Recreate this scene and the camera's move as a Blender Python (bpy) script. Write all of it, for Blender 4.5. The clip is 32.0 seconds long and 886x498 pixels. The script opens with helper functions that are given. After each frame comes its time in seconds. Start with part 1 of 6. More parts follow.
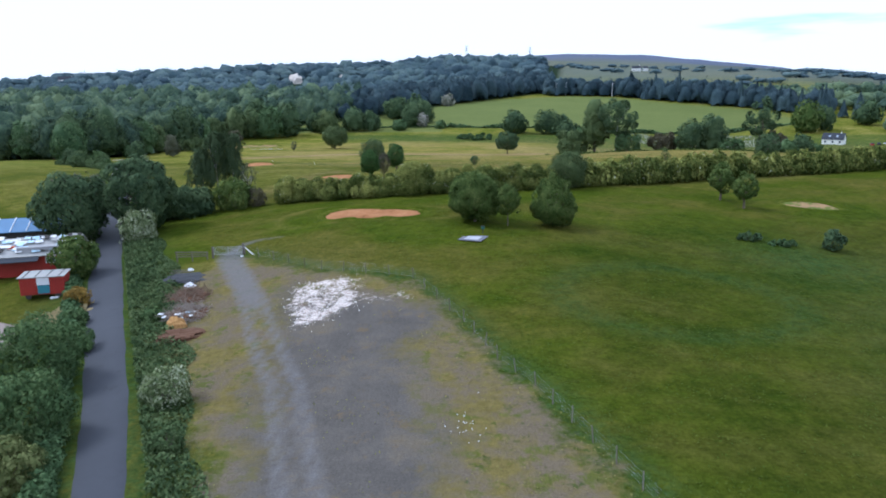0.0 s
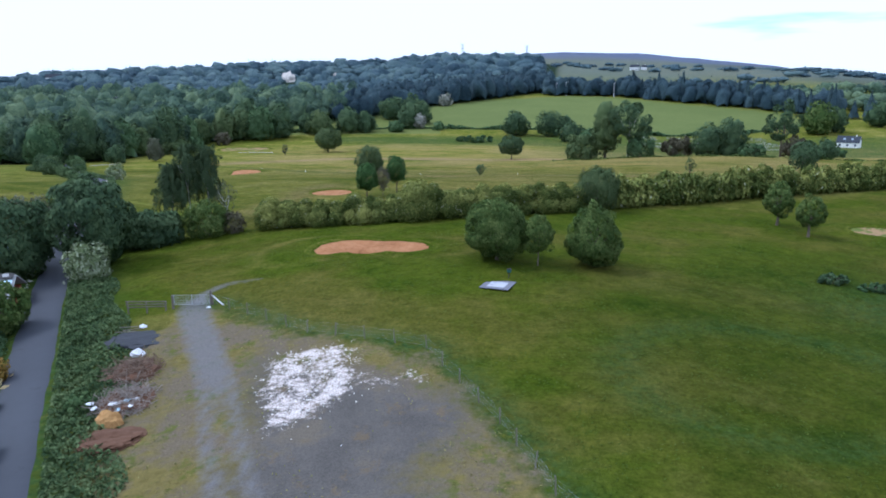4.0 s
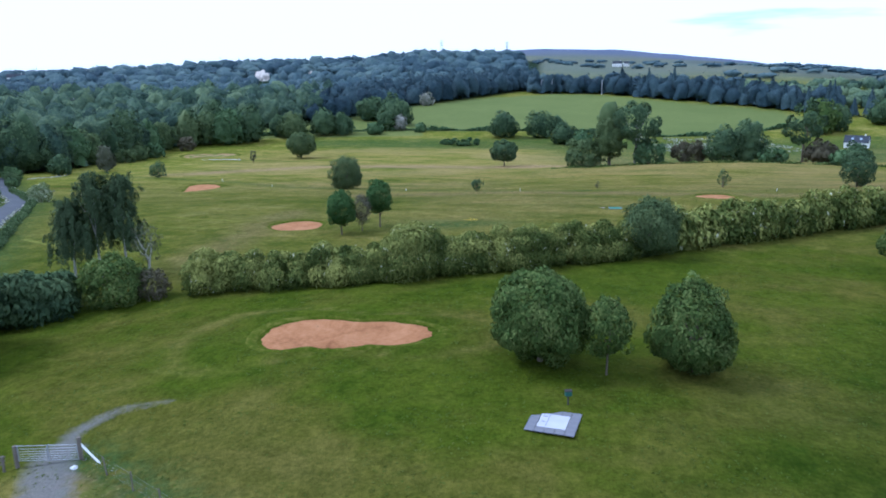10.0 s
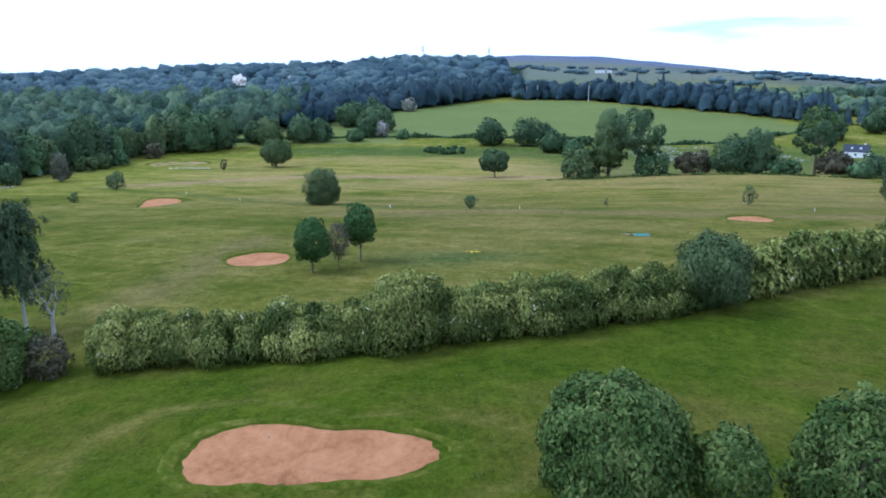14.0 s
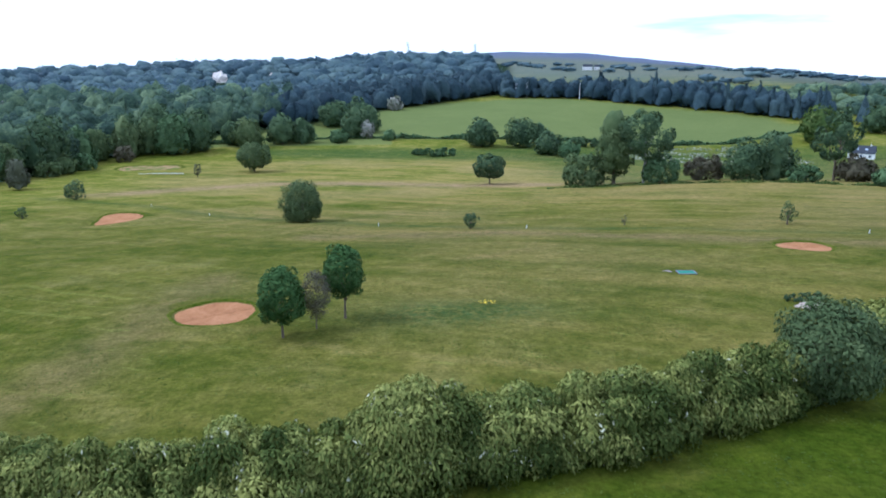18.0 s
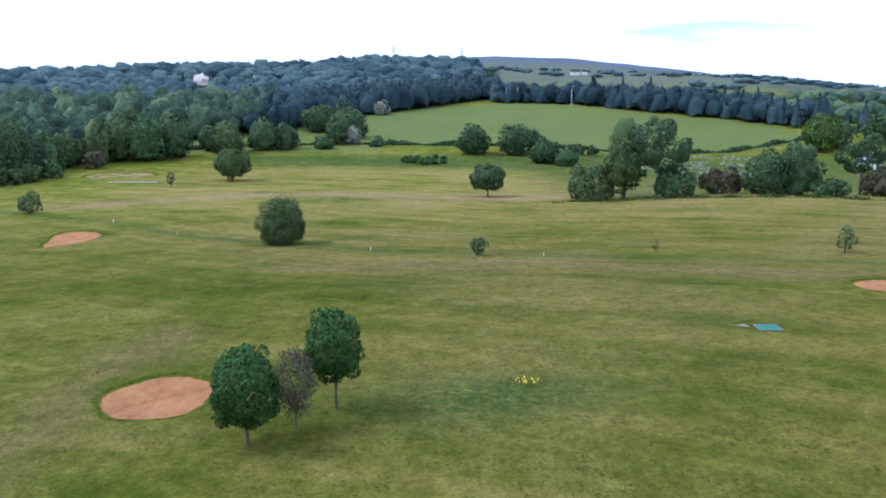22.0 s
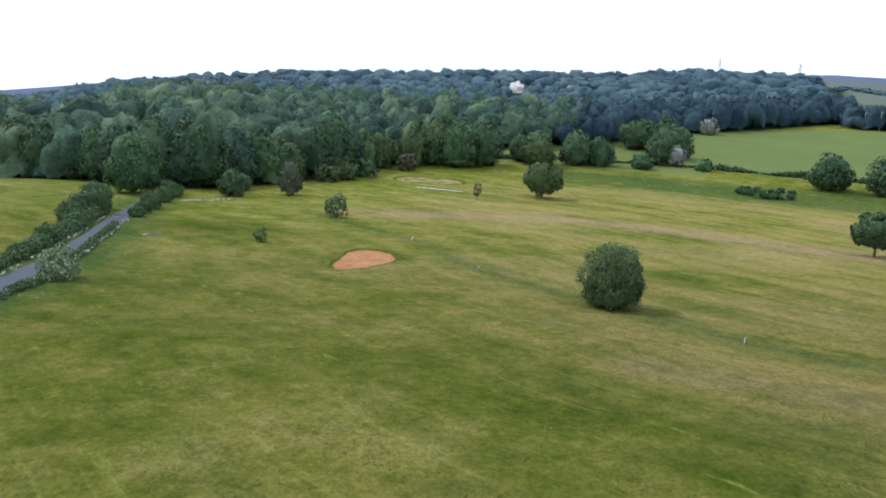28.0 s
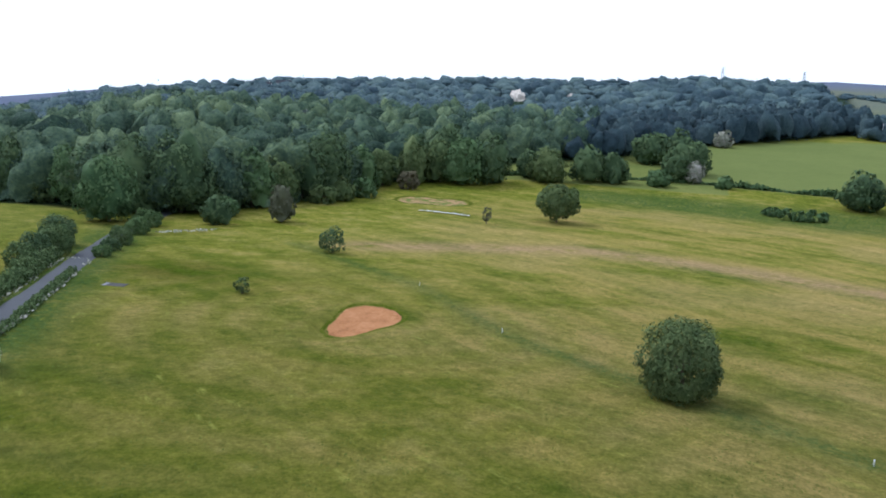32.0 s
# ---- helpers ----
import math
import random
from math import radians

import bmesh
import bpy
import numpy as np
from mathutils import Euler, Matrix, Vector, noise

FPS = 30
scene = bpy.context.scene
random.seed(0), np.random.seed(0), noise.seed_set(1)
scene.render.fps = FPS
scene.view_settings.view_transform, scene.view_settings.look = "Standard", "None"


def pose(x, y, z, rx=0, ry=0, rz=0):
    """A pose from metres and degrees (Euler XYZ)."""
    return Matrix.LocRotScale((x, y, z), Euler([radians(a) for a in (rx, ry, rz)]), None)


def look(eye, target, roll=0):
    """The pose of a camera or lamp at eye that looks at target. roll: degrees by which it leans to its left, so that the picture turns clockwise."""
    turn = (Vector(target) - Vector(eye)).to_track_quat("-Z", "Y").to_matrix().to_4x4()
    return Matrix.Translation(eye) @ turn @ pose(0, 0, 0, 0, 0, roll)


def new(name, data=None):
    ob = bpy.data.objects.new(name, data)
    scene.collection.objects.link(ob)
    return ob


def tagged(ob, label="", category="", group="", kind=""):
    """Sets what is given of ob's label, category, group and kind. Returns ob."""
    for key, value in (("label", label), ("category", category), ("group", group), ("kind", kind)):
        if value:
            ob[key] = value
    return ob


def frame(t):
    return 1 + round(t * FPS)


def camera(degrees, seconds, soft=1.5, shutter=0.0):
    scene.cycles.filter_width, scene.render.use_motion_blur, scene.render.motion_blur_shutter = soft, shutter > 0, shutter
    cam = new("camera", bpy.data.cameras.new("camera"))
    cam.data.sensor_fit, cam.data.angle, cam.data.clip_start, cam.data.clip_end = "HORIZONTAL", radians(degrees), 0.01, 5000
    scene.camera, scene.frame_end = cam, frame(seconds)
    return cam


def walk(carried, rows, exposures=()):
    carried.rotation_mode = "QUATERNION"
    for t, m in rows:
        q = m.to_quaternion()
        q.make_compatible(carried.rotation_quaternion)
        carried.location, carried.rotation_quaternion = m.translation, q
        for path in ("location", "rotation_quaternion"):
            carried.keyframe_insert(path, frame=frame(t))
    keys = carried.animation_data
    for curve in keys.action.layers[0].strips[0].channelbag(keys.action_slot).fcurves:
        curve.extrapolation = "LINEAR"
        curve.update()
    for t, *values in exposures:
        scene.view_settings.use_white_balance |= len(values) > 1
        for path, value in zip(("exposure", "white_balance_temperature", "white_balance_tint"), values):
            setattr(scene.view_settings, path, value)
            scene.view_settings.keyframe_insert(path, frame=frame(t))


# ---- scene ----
cam = camera(62.0, 32.0, soft=1.85, shutter=0.5)
# seconds, x, y, z, yaw, pitch, roll
PATH = [
    (0.0, 0.64, 2.23, 27.27, 0.13, -13.26, -0.74),
    (0.5, 0.36, 4.57, 27.39, 0.06, -13.09, -0.64),
    (1.0, 0.06, 6.90, 27.50, 0.04, -13.13, -0.62),
    (1.5, -0.24, 9.24, 27.62, 0.04, -13.22, -0.63),
    (2.0, -0.55, 11.59, 27.74, 0.00, -13.29, -0.62),
    (2.5, -0.84, 13.96, 27.85, -0.08, -13.31, -0.66),
    (3.0, -1.11, 16.33, 27.96, -0.10, -13.40, -0.64),
    (3.5, -1.37, 18.72, 28.05, -0.22, -13.39, -0.63),
    (5.5, -2.17, 28.43, 28.17, -0.53, -13.55, -0.62),
    (6.0, -2.31, 30.98, 28.24, -0.69, -13.46, -0.75),
    (6.5, -2.48, 33.49, 28.28, -0.89, -13.46, -0.68),
    (7.0, -2.68, 35.93, 28.32, -1.06, -13.45, -0.64),
    (7.5, -2.92, 38.34, 28.35, -1.22, -13.39, -0.59),
    (8.0, -3.13, 40.77, 28.39, -1.33, -13.40, -0.59),
    (8.5, -3.33, 43.26, 28.44, -1.47, -13.43, -0.68),
    (9.0, -3.51, 45.77, 28.48, -1.63, -13.44, -0.70),
    (9.5, -3.65, 48.30, 28.47, -1.79, -13.53, -0.95),
    (10.0, -3.71, 50.85, 28.39, -1.94, -13.63, -0.92),
    (10.5, -3.71, 53.47, 28.27, -2.20, -13.61, -0.98),
    (11.0, -3.69, 56.09, 28.12, -2.42, -13.47, -0.66),
    (11.5, -3.74, 58.68, 27.97, -2.60, -13.36, -0.60),
    (12.0, -3.87, 61.20, 27.83, -2.82, -13.30, -0.41),
    (12.5, -4.09, 63.65, 27.71, -2.99, -13.28, -0.42),
    (13.0, -4.33, 66.05, 27.65, -3.17, -13.18, -0.56),
    (13.5, -4.54, 68.40, 27.60, -3.32, -13.19, -0.62),
    (14.0, -4.70, 70.72, 27.57, -3.51, -13.21, -0.56),
    (14.5, -4.81, 73.03, 27.60, -3.81, -13.19, -0.82),
    (15.0, -4.91, 75.33, 27.65, -3.92, -13.12, -0.51),
    (15.5, -5.01, 77.62, 27.71, -3.99, -13.20, -0.42),
    (17.5, -5.32, 86.83, 28.33, -4.58, -13.53, -0.75),
    (18.0, -5.44, 89.29, 28.32, -4.70, -13.48, -0.55),
    (18.5, -5.57, 91.77, 28.27, -4.89, -13.47, -0.59),
    (19.0, -5.69, 94.24, 28.19, -5.05, -13.46, -0.62),
    (19.5, -5.81, 96.66, 28.08, -5.29, -13.34, -0.54),
    (20.0, -5.94, 99.00, 27.97, -5.52, -13.26, -0.39),
    (20.5, -6.10, 101.24, 27.87, -5.75, -13.22, -0.44),
    (21.0, -6.29, 103.40, 27.82, -5.95, -13.15, -0.39),
    (21.5, -6.50, 105.50, 27.84, -6.00, -13.10, -0.12),
    (22.0, -6.74, 107.56, 27.95, -5.97, -13.17, -0.11),
    (22.5, -6.97, 109.63, 28.13, -5.97, -13.28, -0.24),
    (23.0, -7.19, 111.75, 28.34, -5.87, -13.21, -0.52),
    (23.5, -7.41, 113.96, 28.49, -6.04, -13.17, -0.66),
    (24.0, -7.69, 116.32, 28.54, -6.09, -13.21, -0.50),
    (24.5, -8.13, 118.99, 28.52, -6.23, -13.24, 0.06),
    (24.7, -8.34, 120.14, 28.50, -5.57, -13.39, -0.43),
    (24.8, -8.45, 120.72, 28.49, -0.60, -13.43, -0.27),
    (25.0, -8.95, 121.50, 28.10, 2.30, -13.00, 1.50),
    (25.5, -9.15, 124.10, 28.12, 12.30, -13.15, 2.10),
    (26.0, -9.60, 127.00, 28.10, 16.85, -13.25, 2.40),
    (26.5, -10.70, 130.40, 28.00, 17.00, -13.28, 2.35),
    (28.5, -17.60, 143.20, 26.85, 16.50, -12.62, 2.40),
    (29.0, -18.80, 145.80, 26.84, 16.35, -12.67, 2.55),
    (29.5, -19.75, 148.00, 26.90, 16.45, -12.70, 2.50),
    (30.0, -20.70, 150.10, 27.05, 16.45, -12.68, 2.55),
    (30.5, -21.60, 152.30, 27.37, 16.50, -12.63, 2.55),
    (31.0, -22.60, 154.60, 27.85, 16.50, -12.50, 2.50),
    (31.5, -23.60, 156.90, 28.60, 16.50, -12.40, 2.45),
    (32.0, -24.50, 159.20, 29.35, 16.50, -12.25, 2.30),
]


def aim(x, y, z, yaw, pitch, roll):
    return pose(x, y, z, 0, 0, yaw) @ pose(0, 0, 0, 90 + pitch, 0, 0) @ pose(0, 0, 0, 0, 0, roll)


EXPOSURES = [(0.0, 0.02, 5300, 11), (6.0, 0.04, 4950, 12), (15.0, 0.2, 4800, 11), (19.0, 0.2, 5050, 11), (22.0, 0.18, 5080, 10), (28.0, 0.14, 5480, 9), (32.0, 0.04, 5600, 9)]
walk(cam, [(r[0], aim(*r[1:])) for r in PATH], EXPOSURES)

# ---- sky and sun: bright broken overcast, the sun high beyond the field ----
SUN_EL, SUN_AZ = radians(50), radians(-78)
world = bpy.data.worlds.new("sky")
scene.world = world
world.use_nodes = True
wt = world.node_tree
wt.nodes.clear()


def wnode(kind, **values):
    n = wt.nodes.new(kind)
    for k, v in values.items():
        n.inputs[k].default_value = v
    return n


w_out, w_bg = wt.nodes.new("ShaderNodeOutputWorld"), wt.nodes.new("ShaderNodeBackground")
w_sky = wt.nodes.new("ShaderNodeTexSky")
w_sky.sky_type, w_sky.sun_disc, w_sky.sun_elevation, w_sky.sun_rotation = "NISHITA", False, SUN_EL, SUN_AZ
w_gain = wnode("ShaderNodeVectorMath")
w_gain.operation = "SCALE"
w_gain.inputs["Scale"].default_value = 0.17
w_tint = wnode("ShaderNodeVectorMath")
w_tint.operation = "MULTIPLY"
w_tint.inputs[1].default_value = (0.62, 1.0, 1.25)
w_co, w_map = wt.nodes.new("ShaderNodeTexCoord"), wt.nodes.new("ShaderNodeMapping")
w_map.inputs["Scale"].default_value = (1.3, 1.3, 11.0)
w_map.inputs["Location"].default_value = (3.1, 0.4, 0.2)
w_noise = wnode("ShaderNodeTexNoise", Scale=1.6, Detail=5.0, Roughness=0.5)
w_ramp = wt.nodes.new("ShaderNodeValToRGB")
w_ramp.color_ramp.elements[0].position, w_ramp.color_ramp.elements[1].position = 0.270, 0.365
w_mix = wt.nodes.new("ShaderNodeMix")
w_mix.data_type = "RGBA"
w_mix.inputs["B"].default_value = (1.12, 1.16, 1.22, 1)
wt.links.new(w_sky.outputs[0], w_gain.inputs[0])
wt.links.new(w_co.outputs["Generated"], w_map.inputs[0])
wt.links.new(w_map.outputs[0], w_noise.inputs["Vector"])
wt.links.new(w_noise.outputs["Fac"], w_ramp.inputs[0])
wt.links.new(w_ramp.outputs[0], w_mix.inputs["Factor"])
wt.links.new(w_gain.outputs[0], w_tint.inputs[0])
wt.links.new(w_tint.outputs[0], w_mix.inputs["A"])
wt.links.new(w_mix.outputs["Result"], w_bg.inputs["Color"])
wt.links.new(w_bg.outputs[0], w_out.inputs[0])
sun = new("sun", bpy.data.lights.new("sun", "SUN"))
sun.data.energy, sun.data.angle, sun.data.color = 2.2, radians(16), (1.0, 0.95, 0.86)
sun.matrix_world = look((0, 0, 300), (Vector((-math.sin(SUN_AZ), -math.cos(SUN_AZ), -math.tan(SUN_EL))) + Vector((0, 0, 300))))


# ---- materials ----
class Nodes:
    """A small helper round a material's node tree."""

    def __init__(self, name, rough=0.8, metal=0.0, spec=0.3):
        self.m = bpy.data.materials.new(name)
        self.m.use_nodes = True
        self.t = self.m.node_tree
        self.b = self.t.nodes["Principled BSDF"]
        self.b.inputs["Roughness"].default_value = rough
        self.b.inputs["Metallic"].default_value = metal
        self.b.inputs["Specular IOR Level"].default_value = spec
        self.co = None

    def place(self, scale=(1, 1, 1)):
        if not self.co:
            self.co = self.t.nodes.new("ShaderNodeTexCoord")
        n = self.t.nodes.new("ShaderNodeMapping")
        n.inputs["Scale"].default_value = scale
        self.t.links.new(self.co.outputs["Object"], n.inputs[0])
        return n.outputs[0]

    def noise(self, scale, detail=3.0, rough=0.55, vec=None):
        n = self.t.nodes.new("ShaderNodeTexNoise")
        n.inputs["Scale"].default_value, n.inputs["Detail"].default_value, n.inputs["Roughness"].default_value = scale, detail, rough
        self.t.links.new(vec or self.place(), n.inputs["Vector"])
        return n.outputs["Fac"]

    def attr(self, name):
        n = self.t.nodes.new("ShaderNodeAttribute")
        n.attribute_name = name
        return n.outputs["Fac"]

    def math(self, op, a, b=0.0, c=0.0):
        n = self.t.nodes.new("ShaderNodeMath")
        n.operation = op
        for i, v in enumerate((a, b, c)):
            if isinstance(v, (int, float)):
                n.inputs[i].default_value = v
            else:
                self.t.links.new(v, n.inputs[i])
        return n.outputs[0]

    def band(self, v, lo, hi):
        n = self.t.nodes.new("ShaderNodeMapRange")
        n.inputs["From Min"].default_value, n.inputs["From Max"].default_value = lo, hi
        self.t.links.new(v, n.inputs["Value"])
        return n.outputs[0]

    def mix(self, f, a, b, blend="MIX"):
        n = self.t.nodes.new("ShaderNodeMix")
        n.data_type, n.blend_type = "RGBA", blend
        for k, v in (("Factor", f), ("A", a), ("B", b)):
            if isinstance(v, tuple):
                n.inputs[k].default_value = (*v, 1)
            elif isinstance(v, (int, float)):
                n.inputs[k].default_value = v
            else:
                self.t.links.new(v, n.inputs[k])
        return n.outputs["Result"]

    def ramp(self, f, *stops):
        n = self.t.nodes.new("ShaderNodeValToRGB")
        r = n.color_ramp
        while len(r.elements) < len(stops):
            r.elements.new(0.5)
        for e, (p, c) in zip(r.elements, stops):
            e.position, e.color = p, (*c, 1)
        self.t.links.new(f, n.inputs[0])
        return n.outputs[0]

    def island(self):
        return self.t.nodes.new("ShaderNodeNewGeometry").outputs["Random Per Island"]

    def each(self):
        return self.t.nodes.new("ShaderNodeObjectInfo").outputs["Random"]

    def done(self, color, bump=None, strength=0.4, dist=0.05):
        if isinstance(color, tuple):
            self.b.inputs["Base Color"].default_value = (*color, 1)
        else:
            self.t.links.new(color, self.b.inputs["Base Color"])
        if bump is not None:
            n = self.t.nodes.new("ShaderNodeBump")
            n.inputs["Strength"].default_value, n.inputs["Distance"].default_value = strength, dist
            self.t.links.new(bump, n.inputs["Height"])
            self.t.links.new(n.outputs[0], self.b.inputs["Normal"])
        return self.m


def plain(name, color, rough=0.8, metal=0.0, grain=3.0, vary=0.25, bump=0.15):
    """Paint, metal, wood or stone with stains and grain at two scales."""
    q = Nodes(name, rough, metal)
    big, fine = q.noise(grain * 0.35, 3), q.noise(grain * 6, 4, 0.65)
    dark, light = tuple(v * (1 - vary) for v in color), tuple(min(v * (1 + vary), 0.95) for v in color)
    c = q.mix(q.math("ADD", q.math("MULTIPLY", big, 0.6), q.math("MULTIPLY", fine, 0.4)), dark, light)
    return q.done(c, fine, bump, 0.02)


def leaf_mat(name, dark, mid, light, spot=None, spot_share=0.0, thin=0.25, speck=0.42, lumpy=0.0):
    """Foliage: each leaf clump takes its own shade; light shines partly through."""
    q = Nodes(name, 0.7, 0.0, 0.1)
    dark, mid, light = (tuple(1.22 * v for v in k) for k in (dark, mid, light))
    isl, big = q.island(), q.noise(0.45, 2)
    f = q.math("ADD", q.math("ADD", q.math("ADD", q.math("MULTIPLY", isl, speck), 0.21 - speck / 2), q.math("MULTIPLY", big, 0.62)), q.attr("tone"))
    if lumpy:
        grain = q.math("ADD", q.math("MULTIPLY", q.noise(0.9, 4, 0.75), 0.6), q.math("MULTIPLY", q.noise(0.33, 3, 0.6), 0.4))
        f = q.math("ADD", f, q.math("MULTIPLY", q.math("SUBTRACT", grain, 0.5), lumpy))
    c = q.ramp(f, (0.15, dark), (0.5, mid), (0.9, light))
    if spot:
        wide = q.band(q.noise(0.7, 2, 0.5, q.place((1, 1, 1.3))), 0.5, 0.62)
        pick = q.math("GREATER_THAN", q.math("MULTIPLY", isl, wide), 1 - spot_share)
        c = q.mix(pick, c, spot)
    if lumpy:
        q.done(c, grain, 1.0, 1.6)
    else:
        q.done(c)
    tr = q.t.nodes.new("ShaderNodeBsdfTranslucent")
    q.t.links.new(c, tr.inputs["Color"])
    mx = q.t.nodes.new("ShaderNodeMixShader")
    mx.inputs[0].default_value = thin
    q.t.links.new(q.b.outputs[0], mx.inputs[1])
    q.t.links.new(tr.outputs[0], mx.inputs[2])
    q.t.links.new(mx.outputs[0], q.t.nodes["Material Output"].inputs[0])
    return q.m


def ground_mat():
    q = Nodes("meadow", 1.0, 0.0, 0.02)
    turned = q.place((1, 1, 1))
    turned.node.inputs["Rotation"].default_value = (0, 0, 0.5)
    huge = q.noise(0.016, 4, 0.6)
    wide = q.noise(0.06, 5, 0.62, q.place((0.8, 1.25, 1)))
    mid, small, fine = q.noise(0.30, 5, 0.68), q.noise(1.5, 4, 0.7), q.noise(7.0, 3, 0.7)
    streak = q.noise(0.16, 6, 0.72, turned)
    f = q.math("ADD", q.math("MULTIPLY", wide, 0.38), q.math("ADD", q.math("MULTIPLY", mid, 0.30), q.math("MULTIPLY", streak, 0.34)))
    green = q.ramp(f, (0.40, (0.052, 0.074, 0.007)), (0.48, (0.088, 0.102, 0.012)), (0.54, (0.124, 0.126, 0.022)), (0.62, (0.172, 0.160, 0.044)))
    # swaths left by the mower, long and thin, and wind-laid pale streaks
    way = q.t.nodes.new("ShaderNodeAttribute")
    way.attribute_name = "mown"

    def laid(across, along, detail=4, rough=0.6):
        n = q.t.nodes.new("ShaderNodeMapping")
        n.inputs["Scale"].default_value = (across, along, 1)
        q.t.links.new(way.outputs["Vector"], n.inputs[0])
        return q.noise(1.0, detail, rough, n.outputs[0])

    swaths, wisps = laid(0.20, 0.016, 4, 0.6), laid(0.62, 0.16, 5, 0.68)
    # dry flowering grass
    dry = q.math("MULTIPLY", q.attr("dry"), q.band(q.math("ADD", q.math("MULTIPLY", wide, 0.68), q.math("MULTIPLY", swaths, 0.32)), 0.36, 0.60))
    c = q.mix(q.math("MULTIPLY", dry, 0.85), green, q.mix(small, (0.142, 0.118, 0.027), (0.215, 0.174, 0.058)))
    c = q.mix(q.math("MULTIPLY", q.math("MULTIPLY", q.attr("dry"), q.band(huge, 0.45, 0.62)), 0.35), c, q.mix(small, (0.195, 0.146, 0.062), (0.275, 0.208, 0.106)))
    c = q.mix(q.math("MULTIPLY", q.math("MULTIPLY", q.attr("rust"), q.band(streak, 0.30, 0.50)), 0.9), c, q.mix(small, (0.175, 0.118, 0.062), (0.255, 0.180, 0.108)))
    c = q.mix(1.0, c, q.mix(q.band(swaths, 0.36, 0.64), (0.84, 0.89, 0.82), (1.15, 1.10, 1.17)), "MULTIPLY")
    # brightness by distance put into the colour: vignetted near, hazier far
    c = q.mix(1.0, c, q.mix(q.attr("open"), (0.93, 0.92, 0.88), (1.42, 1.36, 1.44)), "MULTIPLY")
    # lush grass, darker and even, with olive patches
    lush = q.mix(q.band(q.math("ADD", q.math("MULTIPLY", streak, 0.6), q.math("MULTIPLY", small, 0.4)), 0.32, 0.68), (0.025, 0.050, 0.002), (0.073, 0.096, 0.006))
    lush = q.mix(q.math("MULTIPLY", q.band(wide, 0.44, 0.57), 0.8), lush, q.mix(mid, (0.058, 0.057, 0.007), (0.116, 0.102, 0.022)))
    # deeper lush grass, with vignetting also put into its dark colour
    lush = q.mix(q.math("MULTIPLY", q.attr("deep"), 0.75), lush, q.mix(q.band(streak, 0.36, 0.62), (0.012, 0.028, 0.002), (0.038, 0.050, 0.005)))
    c = q.mix(q.math("MULTIPLY", q.attr("lush"), q.band(mid, 0.12, 0.5)), c, lush)
    c = q.mix(q.math("MULTIPLY", q.attr("rough"), q.band(small, 0.3, 0.6)), c, (0.040, 0.076, 0.022))
    # pale tufts and dark hollows, clump by clump
    c = q.mix(q.math("MULTIPLY", q.math("SUBTRACT", 1.0, q.attr("lush")), q.math("MULTIPLY", q.band(wisps, 0.60, 0.70), 0.55)), c, (0.215, 0.220, 0.048))
    c = q.mix(q.math("MULTIPLY", q.band(q.noise(0.42, 5, 0.72), 0.59, 0.70), 0.42), c, (0.022, 0.052, 0.004))
    c = q.mix(1.0, c, q.mix(q.band(q.noise(0.8, 5, 0.72), 0.32, 0.68), (0.72, 0.76, 0.70), (1.28, 1.24, 1.28)), "MULTIPLY")
    c = q.mix(1.0, c, q.mix(q.band(q.noise(3.2, 4, 0.75), 0.32, 0.68), (0.80, 0.82, 0.78), (1.20, 1.18, 1.20)), "MULTIPLY")
    c = q.mix(q.band(fine, 0.2, 0.75), q.mix(0.20, c, (0.014, 0.028, 0.004)), c)
    # far pasture, moor with blue haze painted in, floor of the woods
    c = q.mix(q.attr("pasture"), c, q.mix(q.math("ADD", q.math("MULTIPLY", q.noise(0.02, 5, 0.7), 0.6), q.math("MULTIPLY", mid, 0.4)), (0.072, 0.104, 0.030), (0.180, 0.200, 0.066)))
    c = q.mix(q.attr("moor_haze"), c, q.mix(q.noise(0.006, 5, 0.65), (0.074, 0.092, 0.150), (0.125, 0.140, 0.196)))
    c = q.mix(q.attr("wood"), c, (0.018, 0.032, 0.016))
    # bare yard: grey grit, brown moss, weeds in the seams
    edge = q.math("ADD", q.math("MULTIPLY", q.math("SUBTRACT", small, 0.5), 3.4), q.math("MULTIPLY", q.math("SUBTRACT", mid, 0.5), 9.0))
    bare = q.band(q.math("ADD", q.attr("yard"), edge), -0.7, 1.3)
    patch, blot = q.noise(0.22, 5, 0.7), q.noise(0.42, 5, 0.75)
    moss = q.mix(q.band(small, 0.25, 0.75), (0.108, 0.090, 0.028), (0.202, 0.164, 0.060))
    earth = q.mix(q.band(fine, 0.25, 0.75), (0.112, 0.090, 0.060), (0.182, 0.148, 0.104))
    soil = q.mix(q.band(patch, 0.42, 0.58), moss, earth)
    soil = q.mix(q.math("MULTIPLY", q.band(blot, 0.54, 0.62), 0.8), soil, q.mix(small, (0.050, 0.074, 0.012), (0.130, 0.138, 0.030)))
    soil = q.mix(q.math("MULTIPLY", q.band(q.noise(0.9, 4, 0.7), 0.60, 0.68), 0.75), soil, (0.045, 0.070, 0.014))
    grit = q.mix(q.band(q.math("ADD", q.math("MULTIPLY", fine, 0.5), q.math("MULTIPLY", patch, 0.5)), 0.34, 0.66), (0.074, 0.068, 0.064), (0.150, 0.136, 0.122))
    grit = q.mix(q.math("MULTIPLY", q.band(blot, 0.56, 0.66), 0.6), grit, (0.165, 0.120, 0.068))
    grit = q.mix(q.math("MULTIPLY", q.band(patch, 0.55, 0.66), 0.5), grit, earth)
    soil = q.mix(q.band(q.math("ADD", q.attr("grit"), edge), -1.6, 2.4), soil, grit)
